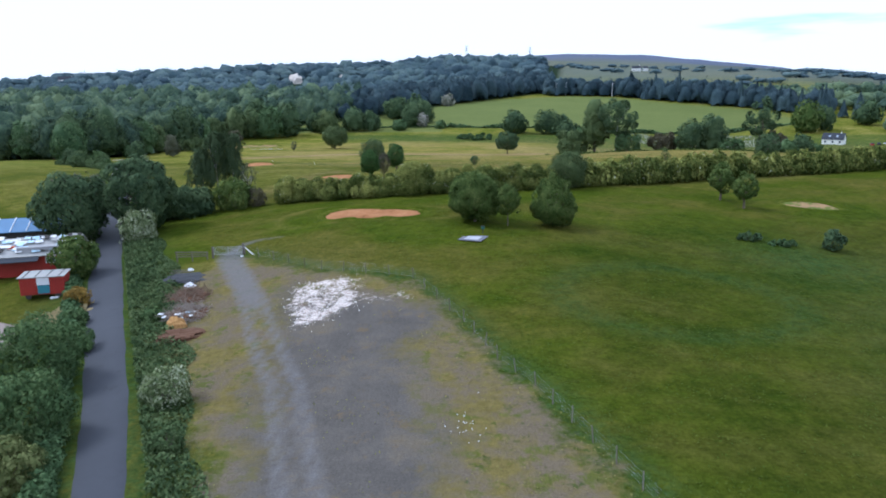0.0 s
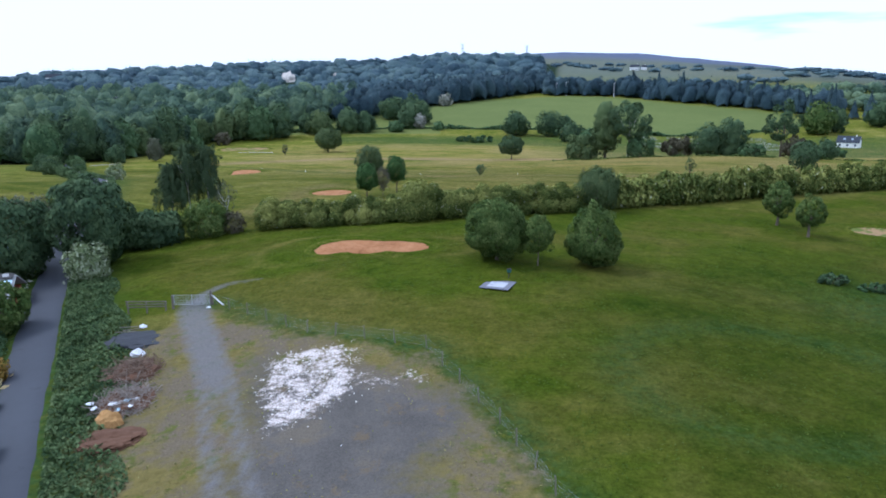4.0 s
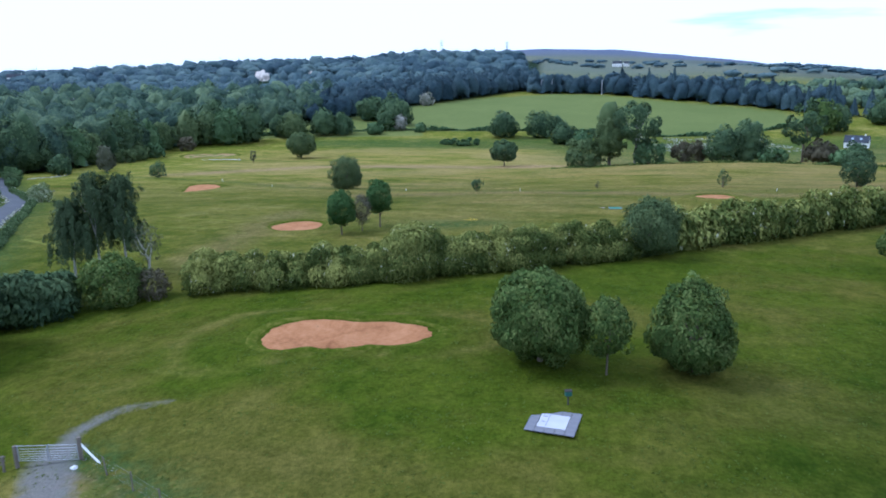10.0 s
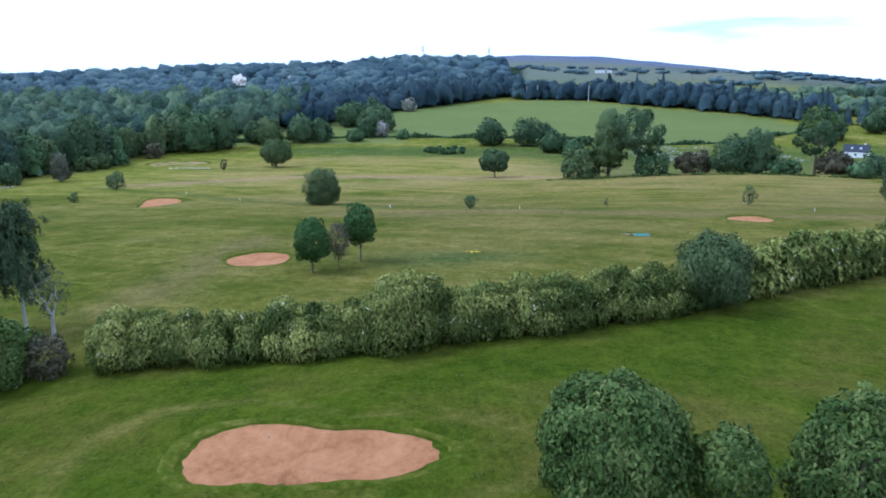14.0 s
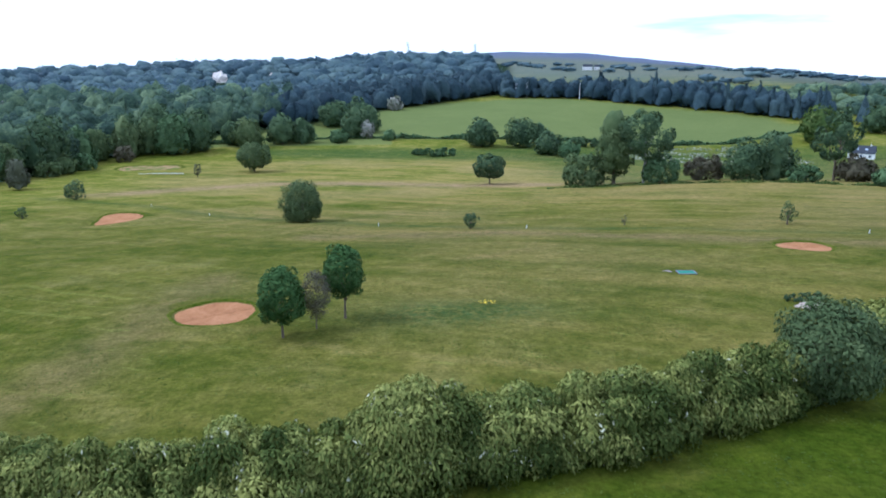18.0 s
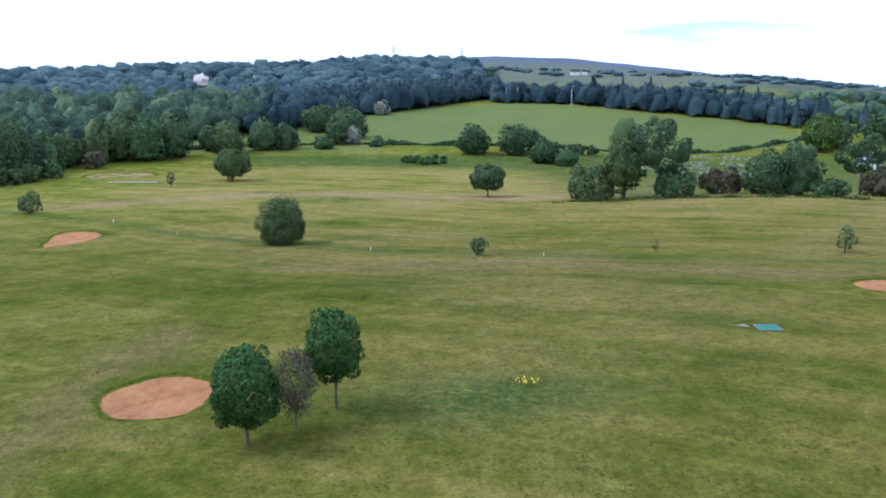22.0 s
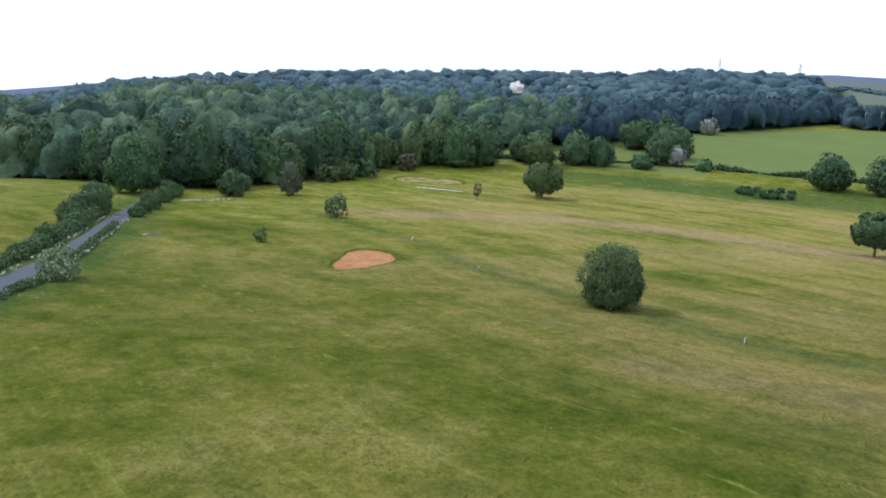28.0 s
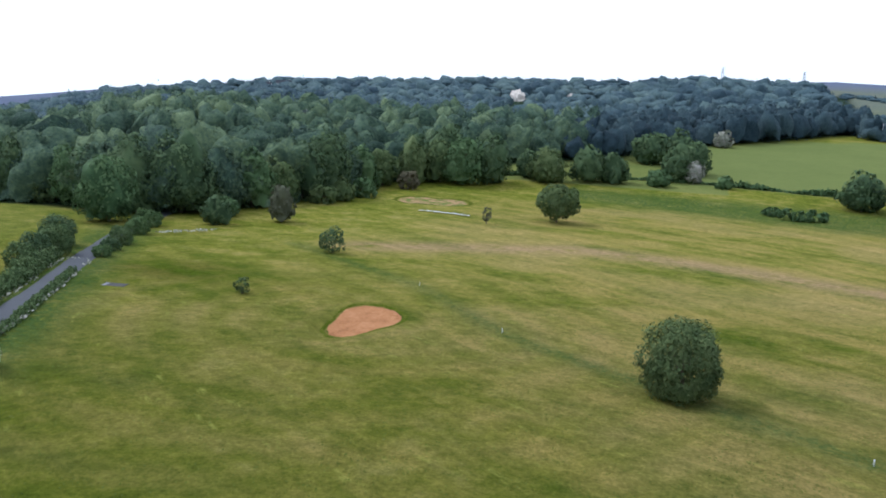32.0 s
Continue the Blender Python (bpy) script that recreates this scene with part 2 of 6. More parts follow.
    soil = q.mix(q.math("MULTIPLY", q.band(q.noise(4.5, 4, 0.8), 0.58, 0.66), 0.4), soil, (0.060, 0.052, 0.046))
    c = q.mix(bare, c, soil)
    wheel = q.band(q.math("ADD", q.attr("track"), q.math("MULTIPLY", q.math("SUBTRACT", small, 0.5), 1.2)), -0.35, 0.45)
    c = q.mix(q.math("MULTIPLY", wheel, 0.8), c, q.mix(q.band(fine, 0.3, 0.75), (0.125, 0.120, 0.126), (0.205, 0.196, 0.198)))
    chalk = q.math("ADD", q.attr("chalk"), q.math("ADD", q.math("MULTIPLY", q.math("SUBTRACT", q.noise(2.4, 6, 0.8), 0.5), 5.5), q.math("MULTIPLY", q.math("SUBTRACT", q.noise(0.7, 3, 0.6), 0.5), 4.0)))
    flour = q.mix(q.band(q.noise(9.0, 4, 0.8), 0.40, 0.58), (0.34, 0.26, 0.22), q.mix(small, (0.66, 0.56, 0.53), (0.94, 0.90, 0.88)))
    c = q.mix(q.band(chalk, -0.2, 0.8), c, flour)
    height = q.math("ADD", q.math("MULTIPLY", small, 0.5), q.math("ADD", q.math("MULTIPLY", fine, 0.3), q.math("MULTIPLY", mid, 0.4)))
    return q.done(c, height, 0.9, 0.35)


M_GROUND = ground_mat()
M_BARK = plain("bark", (0.13, 0.105, 0.08), 0.9, grain=4, vary=0.4, bump=0.6)
M_BIRCH = plain("birch_bark", (0.38, 0.37, 0.35), 0.8, grain=5, vary=0.35)
M_ROUND = leaf_mat("limetree_leaves", (0.026, 0.052, 0.013), (0.068, 0.108, 0.026), (0.185, 0.218, 0.070))
M_CHERRY = leaf_mat("maple_leaves", (0.026, 0.060, 0.018), (0.052, 0.105, 0.030), (0.090, 0.155, 0.050))
M_OAK = leaf_mat("oak_leaves", (0.028, 0.052, 0.028), (0.060, 0.098, 0.046), (0.120, 0.166, 0.076))
M_WILLOW = leaf_mat("willow_leaves", (0.038, 0.064, 0.027), (0.078, 0.112, 0.044), (0.140, 0.176, 0.074))
M_GREY = leaf_mat("sparse_leaves", (0.045, 0.050, 0.030), (0.085, 0.092, 0.058), (0.150, 0.150, 0.110))
M_WEEP = leaf_mat("birch_leaves", (0.026, 0.047, 0.022), (0.052, 0.080, 0.036), (0.100, 0.134, 0.066))
M_TWIGGY = leaf_mat("grey_twig_leaves", (0.060, 0.056, 0.040), (0.095, 0.090, 0.066), (0.140, 0.132, 0.100))
M_HEDGE = leaf_mat("hawthorn_leaves", (0.036, 0.058, 0.012), (0.104, 0.132, 0.031), (0.300, 0.310, 0.088), (0.62, 0.62, 0.46), 0.08)
M_BLOOM = leaf_mat("elder_leaves", (0.045, 0.080, 0.025), (0.150, 0.190, 0.085), (0.50, 0.52, 0.40))
M_MAY = leaf_mat("may_blossom", (0.060, 0.080, 0.040), (0.20, 0.21, 0.17), (0.45, 0.42, 0.40))
M_SCRUB = leaf_mat("scrub_leaves", (0.034, 0.068, 0.030), (0.068, 0.118, 0.050), (0.130, 0.190, 0.086))
M_VERGE = leaf_mat("verge_weed_leaves", (0.032, 0.058, 0.024), (0.068, 0.106, 0.042), (0.140, 0.182, 0.080))
M_SALLOW = leaf_mat("sallow_leaves", (0.032, 0.064, 0.026), (0.072, 0.120, 0.046), (0.150, 0.200, 0.080))
M_YELLOWISH = leaf_mat("yellowish_leaves", (0.060, 0.085, 0.028), (0.130, 0.155, 0.055), (0.220, 0.230, 0.095))
M_REDDISH = leaf_mat("brownish_scrub_leaves", (0.040, 0.040, 0.024), (0.085, 0.078, 0.048), (0.135, 0.115, 0.080))
M_WOOD = leaf_mat("broadleaf_wood_leaves", (0.030, 0.056, 0.044), (0.066, 0.108, 0.070), (0.140, 0.192, 0.102), thin=0.15, speck=0.26, lumpy=1.5)
# the blue haze of distance is put into these two wood colours
M_HAZY_FARWOOD = leaf_mat("hazy_far_wood_leaves", (0.032, 0.056, 0.076), (0.055, 0.090, 0.108), (0.096, 0.140, 0.140), thin=0.1, speck=0.2, lumpy=1.0)
M_HAZY_PINE = leaf_mat("hazy_pine_needles", (0.018, 0.034, 0.046), (0.031, 0.054, 0.068), (0.054, 0.084, 0.094), thin=0.05, speck=0.2, lumpy=0.9)


def sand_mat():
    q = Nodes("red_sand", 0.95, 0.0, 0.1)
    big, small, fine = q.noise(0.35, 4, 0.65), q.noise(1.8, 5, 0.75), q.noise(14, 3, 0.7)
    c = q.ramp(q.math("ADD", q.math("MULTIPLY", big, 0.5), q.math("MULTIPLY", small, 0.5)), (0.38, (0.268, 0.118, 0.050)), (0.5, (0.380, 0.176, 0.078)), (0.62, (0.455, 0.224, 0.108)))
    c = q.mix(q.band(q.noise(0.9, 5, 0.75), 0.64, 0.70), c, (0.13, 0.11, 0.045))
    c = q.mix(q.band(fine, 0.25, 0.6), q.mix(0.3, c, (0.10, 0.05, 0.03)), c)
    return q.done(c, q.math("ADD", small, fine), 0.8, 0.1)


def faded_mat():
    q = Nodes("faded_sand", 0.95, 0.0, 0.1)
    c = q.mix(q.noise(0.5, 3), (0.24, 0.155, 0.075), (0.36, 0.235, 0.125))
    c = q.mix(q.band(q.noise(0.28, 4, 0.7), 0.46, 0.56), c, (0.100, 0.128, 0.022))
    return q.done(c, q.noise(3, 4), 0.5, 0.06)


def asphalt_mat():
    q = Nodes("asphalt", 0.75, 0.0, 0.35)
    big, small, fine = q.noise(0.12, 3), q.noise(1.3, 4, 0.7), q.noise(30, 2, 0.7)
    c = q.mix(q.math("ADD", q.math("MULTIPLY", big, 0.5), q.math("MULTIPLY", small, 0.5)), (0.030, 0.033, 0.045), (0.056, 0.060, 0.076))
    c = q.mix(q.band(q.noise(0.5, 4, 0.7), 0.62, 0.7), c, (0.028, 0.030, 0.040))
    return q.done(c, fine, 0.3, 0.01)




def lip_mat():
    q = Nodes("bunker_turf", 1.0, 0.0, 0.02)
    c = q.ramp(q.math("ADD", q.math("MULTIPLY", q.noise(0.5, 4, 0.7), 0.5), q.math("MULTIPLY", q.noise(2.6, 4, 0.7), 0.5)), (0.38, (0.034, 0.060, 0.004)), (0.5, (0.070, 0.086, 0.009)), (0.62, (0.132, 0.130, 0.026)))
    return q.done(c, q.noise(5, 4, 0.7), 0.8, 0.1)


M_LIP = lip_mat()
M_SAND, M_ASPHALT, M_FADED = sand_mat(), asphalt_mat(), faded_mat()
M_PALESAND = plain("bleached_sand", (0.36, 0.29, 0.25), 0.95, grain=2)
M_SLAB = plain("concrete_slab", (0.17, 0.17, 0.20), 0.85, grain=4, vary=0.3)
M_WHITE = plain("weathered_white", (0.70, 0.71, 0.76), 0.6, grain=2, vary=0.18)
M_TURF = plain("turquoise_turf", (0.035, 0.17, 0.12), 0.9, grain=6, vary=0.25)
M_STEEL = plain("galvanised_steel", (0.36, 0.38, 0.42), 0.5, 0.5, grain=4, vary=0.15)
M_RAIL = plain("grey_timber", (0.15, 0.13, 0.11), 0.9, grain=5, vary=0.35, bump=0.4)
M_RED = plain("red_paint", (0.29, 0.028, 0.020), 0.6, grain=2, vary=0.3)
M_ROOF = plain("pale_sheet_roof", (0.34, 0.34, 0.34), 0.8, grain=2, vary=0.4)
M_MAT = plain("worn_pale_mat", (0.44, 0.44, 0.50), 0.9, grain=3, vary=0.3)
M_TARP = plain("blue_tarpaulin", (0.10, 0.20, 0.36), 0.5, grain=1.5, vary=0.35)
M_PALEBLUE = plain("pale_blue_sheet", (0.45, 0.62, 0.75), 0.4, grain=2, vary=0.2)
M_DARK = plain("dark_timber", (0.045, 0.042, 0.042), 0.8, grain=3, vary=0.3)
M_SLATE = plain("slate_roof", (0.040, 0.046, 0.060), 0.95, grain=3, vary=0.25)
M_RENDER = plain("white_render", (0.78, 0.78, 0.76), 0.85, grain=1, vary=0.06)
M_TEAL = plain("teal_paint", (0.05, 0.20, 0.26), 0.5, grain=2)
M_GLASS = Nodes("window_glass", 0.08, 0.0, 0.6).done((0.05, 0.07, 0.10))
M_SKYLIGHT = Nodes("skylight_glass", 0.05, 0.0, 1.0).done((0.30, 0.36, 0.45))
M_SOIL = plain("brown_soil", (0.115, 0.058, 0.034), 0.95, grain=3, vary=0.45, bump=0.8)
M_TAN = plain("tan_clay", (0.42, 0.24, 0.09), 0.95, grain=2, vary=0.25, bump=0.6)
M_BLACK = plain("black_grit", (0.040, 0.042, 0.050), 0.9, grain=5, vary=0.3, bump=0.6)
M_TWIG = plain("dead_brushwood", (0.19, 0.135, 0.10), 0.95, grain=6, vary=0.45)
M_GRAVEL = plain("pinkish_gravel", (0.24, 0.19, 0.175), 0.95, grain=5, vary=0.25)
M_STRAW = plain("dead_grass", (0.36, 0.29, 0.15), 0.95, grain=5, vary=0.3)
M_FLOWER = plain("yellow_flower", (0.62, 0.45, 0.03), 0.8, grain=5, vary=0.2)
M_QUARRY = plain("bare_quarry_face", (0.66, 0.60, 0.55), 0.95, grain=0.2, vary=0.2)
M_DISTANT = plain("far_stone_wall", (0.34, 0.34, 0.36), 0.9, grain=1, vary=0.3)

# ---- the land ----
PROFILE = np.array([(-600, 0.5), (-100, 2.2), (0, 3.0), (50, 4.3), (90, 7.4), (112, 8.4), (150, 7.4), (180, 5.6), (215, 2.0), (250, -1.2), (315, -5.6),
                    (380, -8.2), (430, -8.6), (480, -5.5), (560, 0.5), (660, 6.5), (740, 9.0), (900, 10), (1300, 10), (4800, 10)], float)
SLOPE = np.gradient(PROFILE[:, 1], PROFILE[:, 0])
SLOPE[1:-1] = (PROFILE[2:, 1] - PROFILE[:-2, 1]) / (PROFILE[2:, 0] - PROFILE[:-2, 0])
AZIMUTH = (-180, -70, -52, -47, -41, -30, -20, -8, 2, 6, 10, 16, 24, 30, 36, 60, 180)
RIDGE = (8, -90, -70, -42, -8, 20, 30, 37, 50, 46, 38, 31, 27, 20, 6, -6, 8)
MOOR = (10, -200, -180, -140, -60, 18, 32, 44, 76, 94, 104, 90, 46, -4, -60, -60, 10)
# sand bunkers: x, y, half width, half depth, turn in degrees, waist
BUNKERS = [(-9.8, 107.4, 7.5, 3.7, -8, 0.44, 0.03), (-21.1, 155.6, 3.9, 3.7, -14, 0.0, 0.03), (-60.6, 245.5, 4.3, 6.6, -8, 0.0, 0.13), (49.4, 179.0, 3.6, 3.6, 0, 0.0, 0.03),
           (61.0, 122.0, 4.6, 3.0, -10, 0.0, 0.02), (-100.0, 399.0, 13.0, 8.5, 0, 0.3, 0.05)]


def ease(a, b, v):
    s = np.clip((v - a) / (b - a), 0, 1)
    return s * s * (3 - 2 * s)


def rim(b, angle):
    """The outline of a bunker as a share of its half axes."""
    top = np.exp(-(((angle - 1.45) / 0.5) ** 2)) + 1.1 * np.exp(-(((angle + 1.55) / 0.42) ** 2))
    lobes = 0.12 * np.cos(3 * (angle - 0.42)) if b[6] > 0.1 else 0.03 * np.sin(3 * angle + b[0])
    return 1 - b[5] * top + lobes + 0.025 * np.sin(5 * angle + b[1])


def skew(b, u):
    """A waisted bunker is deeper at one end."""
    return 1 - 0.17 * (b[5] > 0.4) * u


def in_bunker(b, x, y):
    c, s = np.cos(radians(b[4])), np.sin(radians(b[4]))
    u, v = ((x - b[0]) * c + (y - b[1]) * s) / b[2], (-(x - b[0]) * s + (y - b[1]) * c) / b[3]
    v = v / np.clip(skew(b, u), 0.6, 1.4)
    return np.hypot(u, v) / rim(b, np.arctan2(v, u))


def lumps(x, y, size, seed):
    """Cheap smooth relief: a few crossed waves."""
    r = np.random.RandomState(seed)
    total = 0.0
    for _ in range(6):
        a, k, p = r.rand() * 6.3, (0.6 + r.rand()) / size, r.rand() * 6.3
        total = total + np.sin((x * np.cos(a) + y * np.sin(a)) * k * 2 * np.pi + p)
    return total / 6


def land(x, y):
    x, y = np.asarray(x, float), np.asarray(y, float)
    i = np.clip(np.searchsorted(PROFILE[:, 0], y) - 1, 0, len(PROFILE) - 2)
    y0, h0, y1, h1 = PROFILE[i, 0], PROFILE[i, 1], PROFILE[i + 1, 0], PROFILE[i + 1, 1]
    d = y1 - y0
    s = np.clip((y - y0) / d, 0, 1)
    h = (2 * s**3 - 3 * s * s + 1) * h0 + (s**3 - 2 * s * s + s) * d * SLOPE[i] + (3 * s * s - 2 * s**3) * h1 + (s**3 - s * s) * d * SLOPE[i + 1]
    h = h - 0.0028 * x * x / (1 + (x / 60) ** 2) * np.exp(-(((y - 90) / 50) ** 2))
    h = h + 0.018 * np.clip(x, -60, 60) * np.exp(-(((y - 70) / 70) ** 2))
    h = h - 4.5 * ease(70, 150, x) * ease(300, 350, y) * (1 - ease(520, 640, y))
    h = h - 9 * ease(560, 760, y) * ease(20, -60, x)
    h = h + 2.3 * np.exp(-(((x - 90) / 46) ** 2) - ((y - 278) / 32) ** 2)
    far, az = np.hypot(x + 5, y - 100), np.degrees(np.arctan2(x + 5, y - 100))
    h = h - 16 * ease(270, 430, far) * ease(-36, -43, az) * ease(-110, -75, az)
    w1, w2 = ease(640, 1330, far), ease(1500, 3000, far)
    h = h * (1 - w1) + np.interp(az, AZIMUTH, RIDGE) * w1
    h = h * (1 - w2) + np.interp(az, AZIMUTH, MOOR) * w2
    h = h + 3 * np.exp(-(((x + 560) / 80) ** 2) - ((y - 1130) / 70) ** 2)
    near = 1 - ease(420, 520, far)
    h = h + near * (0.22 * lumps(x, y, 26, 1) + 0.10 * lumps(x, y, 9, 2)) + w1 * 4 * lumps(x, y, 260, 3)
    for b in BUNKERS:
        m = (np.abs(x - b[0]) < 4 * b[2]) & (np.abs(y - b[1]) < 5 * b[3])
        r = np.where(m, in_bunker(b, x, y), 9)
        h = h - 0.30 * (1 - ease(0.35, 1.15, r)) + 0.30 * np.exp(-(((r - 1.35) / 0.25) ** 2)) + b[6] * (y - b[1]) * (1 - ease(0.95, 1.7, r))
    return h


def z_at(x, y):
    return float(land(x, y))


def near_line(x, y, pts):
    """Distance to a polyline, and how far along it the foot lies."""
    best, along, run = np.full(np.shape(x), 1e9), np.zeros(np.shape(x)), 0.0
    for (ax, ay), (bx, by) in zip(pts, pts[1:]):
        ln = math.hypot(bx - ax, by - ay)
        s = np.clip(((x - ax) * (bx - ax) + (y - ay) * (by - ay)) / ln**2, 0, 1)
        d = np.hypot(x - ax - s * (bx - ax), y - ay - s * (by - ay))
        along = np.where(d < best, run + s * ln, along)
        best = np.minimum(best, d)
        run += ln
    return best, along


def inside(x, y, pts):
    """Signed distance to a closed polygon, positive inside."""
    d, _ = near_line(x, y, list(pts) + [pts[0]])
    odd = np.zeros(np.shape(x), bool)
    for (ax, ay), (bx, by) in zip(pts, list(pts[1:]) + [pts[0]]):
        cut = (ay > y) != (by > y)
        odd ^= cut & (x < (bx - ax) * (y - ay) / (by - ay + 1e-12) + ax)
    return np.where(odd, d, -d)


ROAD = [(3, -60), (-5, 0), (-19.7, 41.4), (-33.8, 73), (-47.6, 104.5), (-65.2, 152), (-86.3, 206), (-102.2, 232), (-118, 257), (-131.5, 280), (-146, 310), (-160, 350), (-185, 420)]
TRACK = [(-2, 0), (-8.1, 41), (-11.8, 55), (-15.5, 64), (-18.8, 74), (-26.5, 92), (-26.6, 96.0), (-24.6, 98.0), (-21.0, 98.3)]
FENCE = [(-24.4, 92.2), (-13.2, 82.2), (-2.7, 77.3), (2.3, 66.0), (4.8, 58.2), (7.3, 53.5), (11.9, 40.4), (20, 15)]
YARD = [(-25, 91), (-13.2, 82), (-3, 76.5), (2, 66), (4.5, 58), (7, 53), (11, 40), (18, 10), (-2, 0), (-12, 38), (-20, 56), (-27.5, 68), (-29, 80), (-29, 87)]
GRIT = [(-17, 78), (-6, 73), (0.5, 69), (-2.5, 60), (1, 46), (-2, 28), (-12, 34), (-14, 60)]
CHALK = [(-15.6, 74), (-15.3, 78), (-12.5, 79.3), (-9.3, 79.1), (-8.5, 77), (-7.4, 73.5), (-7.4, 71), (-9.6, 68.2), (-12, 66), (-13.6, 66.6), (-14.6, 70)]
PASTURE = [(-14, 482), (42, 474), (95, 466), (180, 470), (262, 520), (240, 570), (182, 612), (140, 668), (112, 678), (42, 648), (-5, 598)]
WOODLINE = [(-420, 330), (-175, 316), (-150, 318), (-140, 352), (-132, 420), (-118, 462), (-92, 500), (-50, 535), (-5, 600), (42, 650), (84, 712), (108, 730), (240, 1500), (-1300, 1500), (-1300, 300)]


def spaced(a, b, parts):
    return [a + (b - a) * i / parts for i in range(parts)]


def spread(limit, start, first, growth):
    out, v, s = [], start, first
    while v < limit:
        out.append(v)
        v += s
        s *= growth
    return out + [limit]


GX = np.array([-v for v in spread(4600, 130, 2.2, 1.09)[::-1]] + spaced(-130, -40, 60)[1:] + spaced(-40, 30, 88) + spaced(30, 130, 66) + spread(4600, 130, 2.2, 1.09))
GY = np.array([-v for v in spread(700, 20, 4, 1.25)[::-1]] + spaced(-20, 30, 30)[1:] + spaced(30, 130, 120) + spaced(130, 300, 120) + spaced(300, 480, 80) + spread(4700, 480, 2.6, 1.05))
gx, gy = np.meshgrid(GX, GY)
gz = land(gx, gy)
me = bpy.data.meshes.new("ground")
nx, ny = len(GX), len(GY)
q0 = (np.arange(ny - 1)[:, None] * nx + np.arange(nx - 1)).ravel()
me.from_pydata(np.stack([gx, gy, gz], -1).reshape(-1, 3).tolist(), [], np.stack([q0, q0 + 1, q0 + nx + 1, q0 + nx], 1).tolist())
me.shade_smooth()
far, az = np.hypot(gx + 5, gy - 100), np.degrees(np.arctan2(gx + 5, gy - 100))


def paint(name, values):
    a = me.attributes.new(name, "FLOAT", "POINT")
    a.data.foreach_set("value", np.asarray(values, np.float32).ravel())


near_hedge = ease(126, 134, gy - 0.004 * (gx - 2) ** 2 * (gx > 2))
dry = 0.85 * near_hedge * (1 - ease(300, 345, gy)) * (0.35 + 0.65 * ease(-35, 15, gx))
band1 = np.exp(-(((gy - 200 - 0.02 * gx) / 7) ** 2)) + np.exp(-(((gy - 262 + 0.25 * gx) / 8) ** 2)) + 0.8 * np.exp(-(((gy - 330 + 0.35 * gx) / 9) ** 2)) * (gx > -80) * (gx < 40)
dry = np.clip(dry * 0.72 + 0.9 * ease(175, 235, gy) * (1 - ease(405, 430, gy)) * ease(-105, -75, gx) + 0.3 * band1 * (gx > -70) * (gx < 110) + 0.7 * np.exp(-(((gx + 14) / 7) ** 2 + ((gy - 88) / 5) ** 2)), 0, 1)
dry *= 0.45 + 0.55 * ease(-55, 0, gx + 0.25 * (gy - 200))
arcs = np.hypot(gx + 60, gy - 246)
dry = np.clip(dry + 0.22 * np.sin(arcs * 2 * np.pi / 7.0) * ease(9, 16, arcs) * (1 - ease(50, 75, arcs)) * (gy < 262), 0, 1)
pale, _ = near_line(gx, gy, [(-14, 171), (-2.1, 174.3), (7.5, 179), (18, 186.7)])
dry = np.clip(dry + 0.7 * np.exp(-((pale / 1.0) ** 2)), 0, 1)
rust_a, _ = near_line(gx, gy, [(-16, 205), (-10, 204), (14.5, 203), (45.7, 187), (55, 183), (90, 172)])
rust_b, _ = near_line(gx, gy, [(-86, 307), (-41, 331), (-8, 324), (19, 311), (60, 300)])
rust_c, _ = near_line(gx, gy, [(-30, 138), (-27, 152), (-24, 170)])
paint("rust", np.clip(0.55 * np.exp(-((rust_a / 4) ** 2)) + 0.8 * np.exp(-((rust_b / 7) ** 2)) + 0.4 * np.exp(-((rust_c / 4) ** 2)), 0, 1))
weed_line, _ = near_line(gx, gy, [(-100, 300), (-61.7, 272), (-42.6, 248.8), (-6.3, 221), (18.8, 210.3), (45, 203), (66, 190)])
mown = me.attributes.new("mown", "FLOAT_VECTOR", "POINT")
swath, run_on = near_line(gx, gy, [(-180, 345), (-61.7, 272), (-42.6, 248.8), (-6.3, 221), (18.8, 210.3), (66, 190), (170, 150)])
swath = swath * np.where(gy < np.interp(gx, (-180, -61.7, -42.6, -6.3, 18.8, 66, 170), (345, 272, 248.8, 221, 210.3, 190, 150)), -1, 1)
mown.data.foreach_set("vector", np.stack([swath, run_on, 0 * gx], -1).astype(np.float32).ravel())
ring = np.zeros_like(gx)
for b in BUNKERS[:4]:
    br = in_bunker(b, gx, gy)
    ring = ring + np.exp(-(((br - 1.85) / 0.13) ** 2))
paint("dry", np.clip(dry + 0.7 * ring + 0.8 * (gy < 91) * (gx < -8) * (gx > -32), 0, 1))
weedy = np.clip(1.3 - near_line(gx, gy, [(-28, 89), (-26, 78), (-22, 63), (-16.5, 48)])[0] / 4.5, 0, 1)
paint("lush", np.clip((1 - near_hedge) * 0.8 * (1 - weedy) * (1 - 0.75 * np.clip(ring, 0, 1)) + np.exp(-(((gx + 101) / 15) ** 2 + ((gy - 261) / 9) ** 2)), 0, 1))
rd, _ = near_line(gx, gy, ROAD)
fd, _ = near_line(gx, gy, FENCE)
old_green = np.hypot((gx - 24) / 1.25, gy - 73)
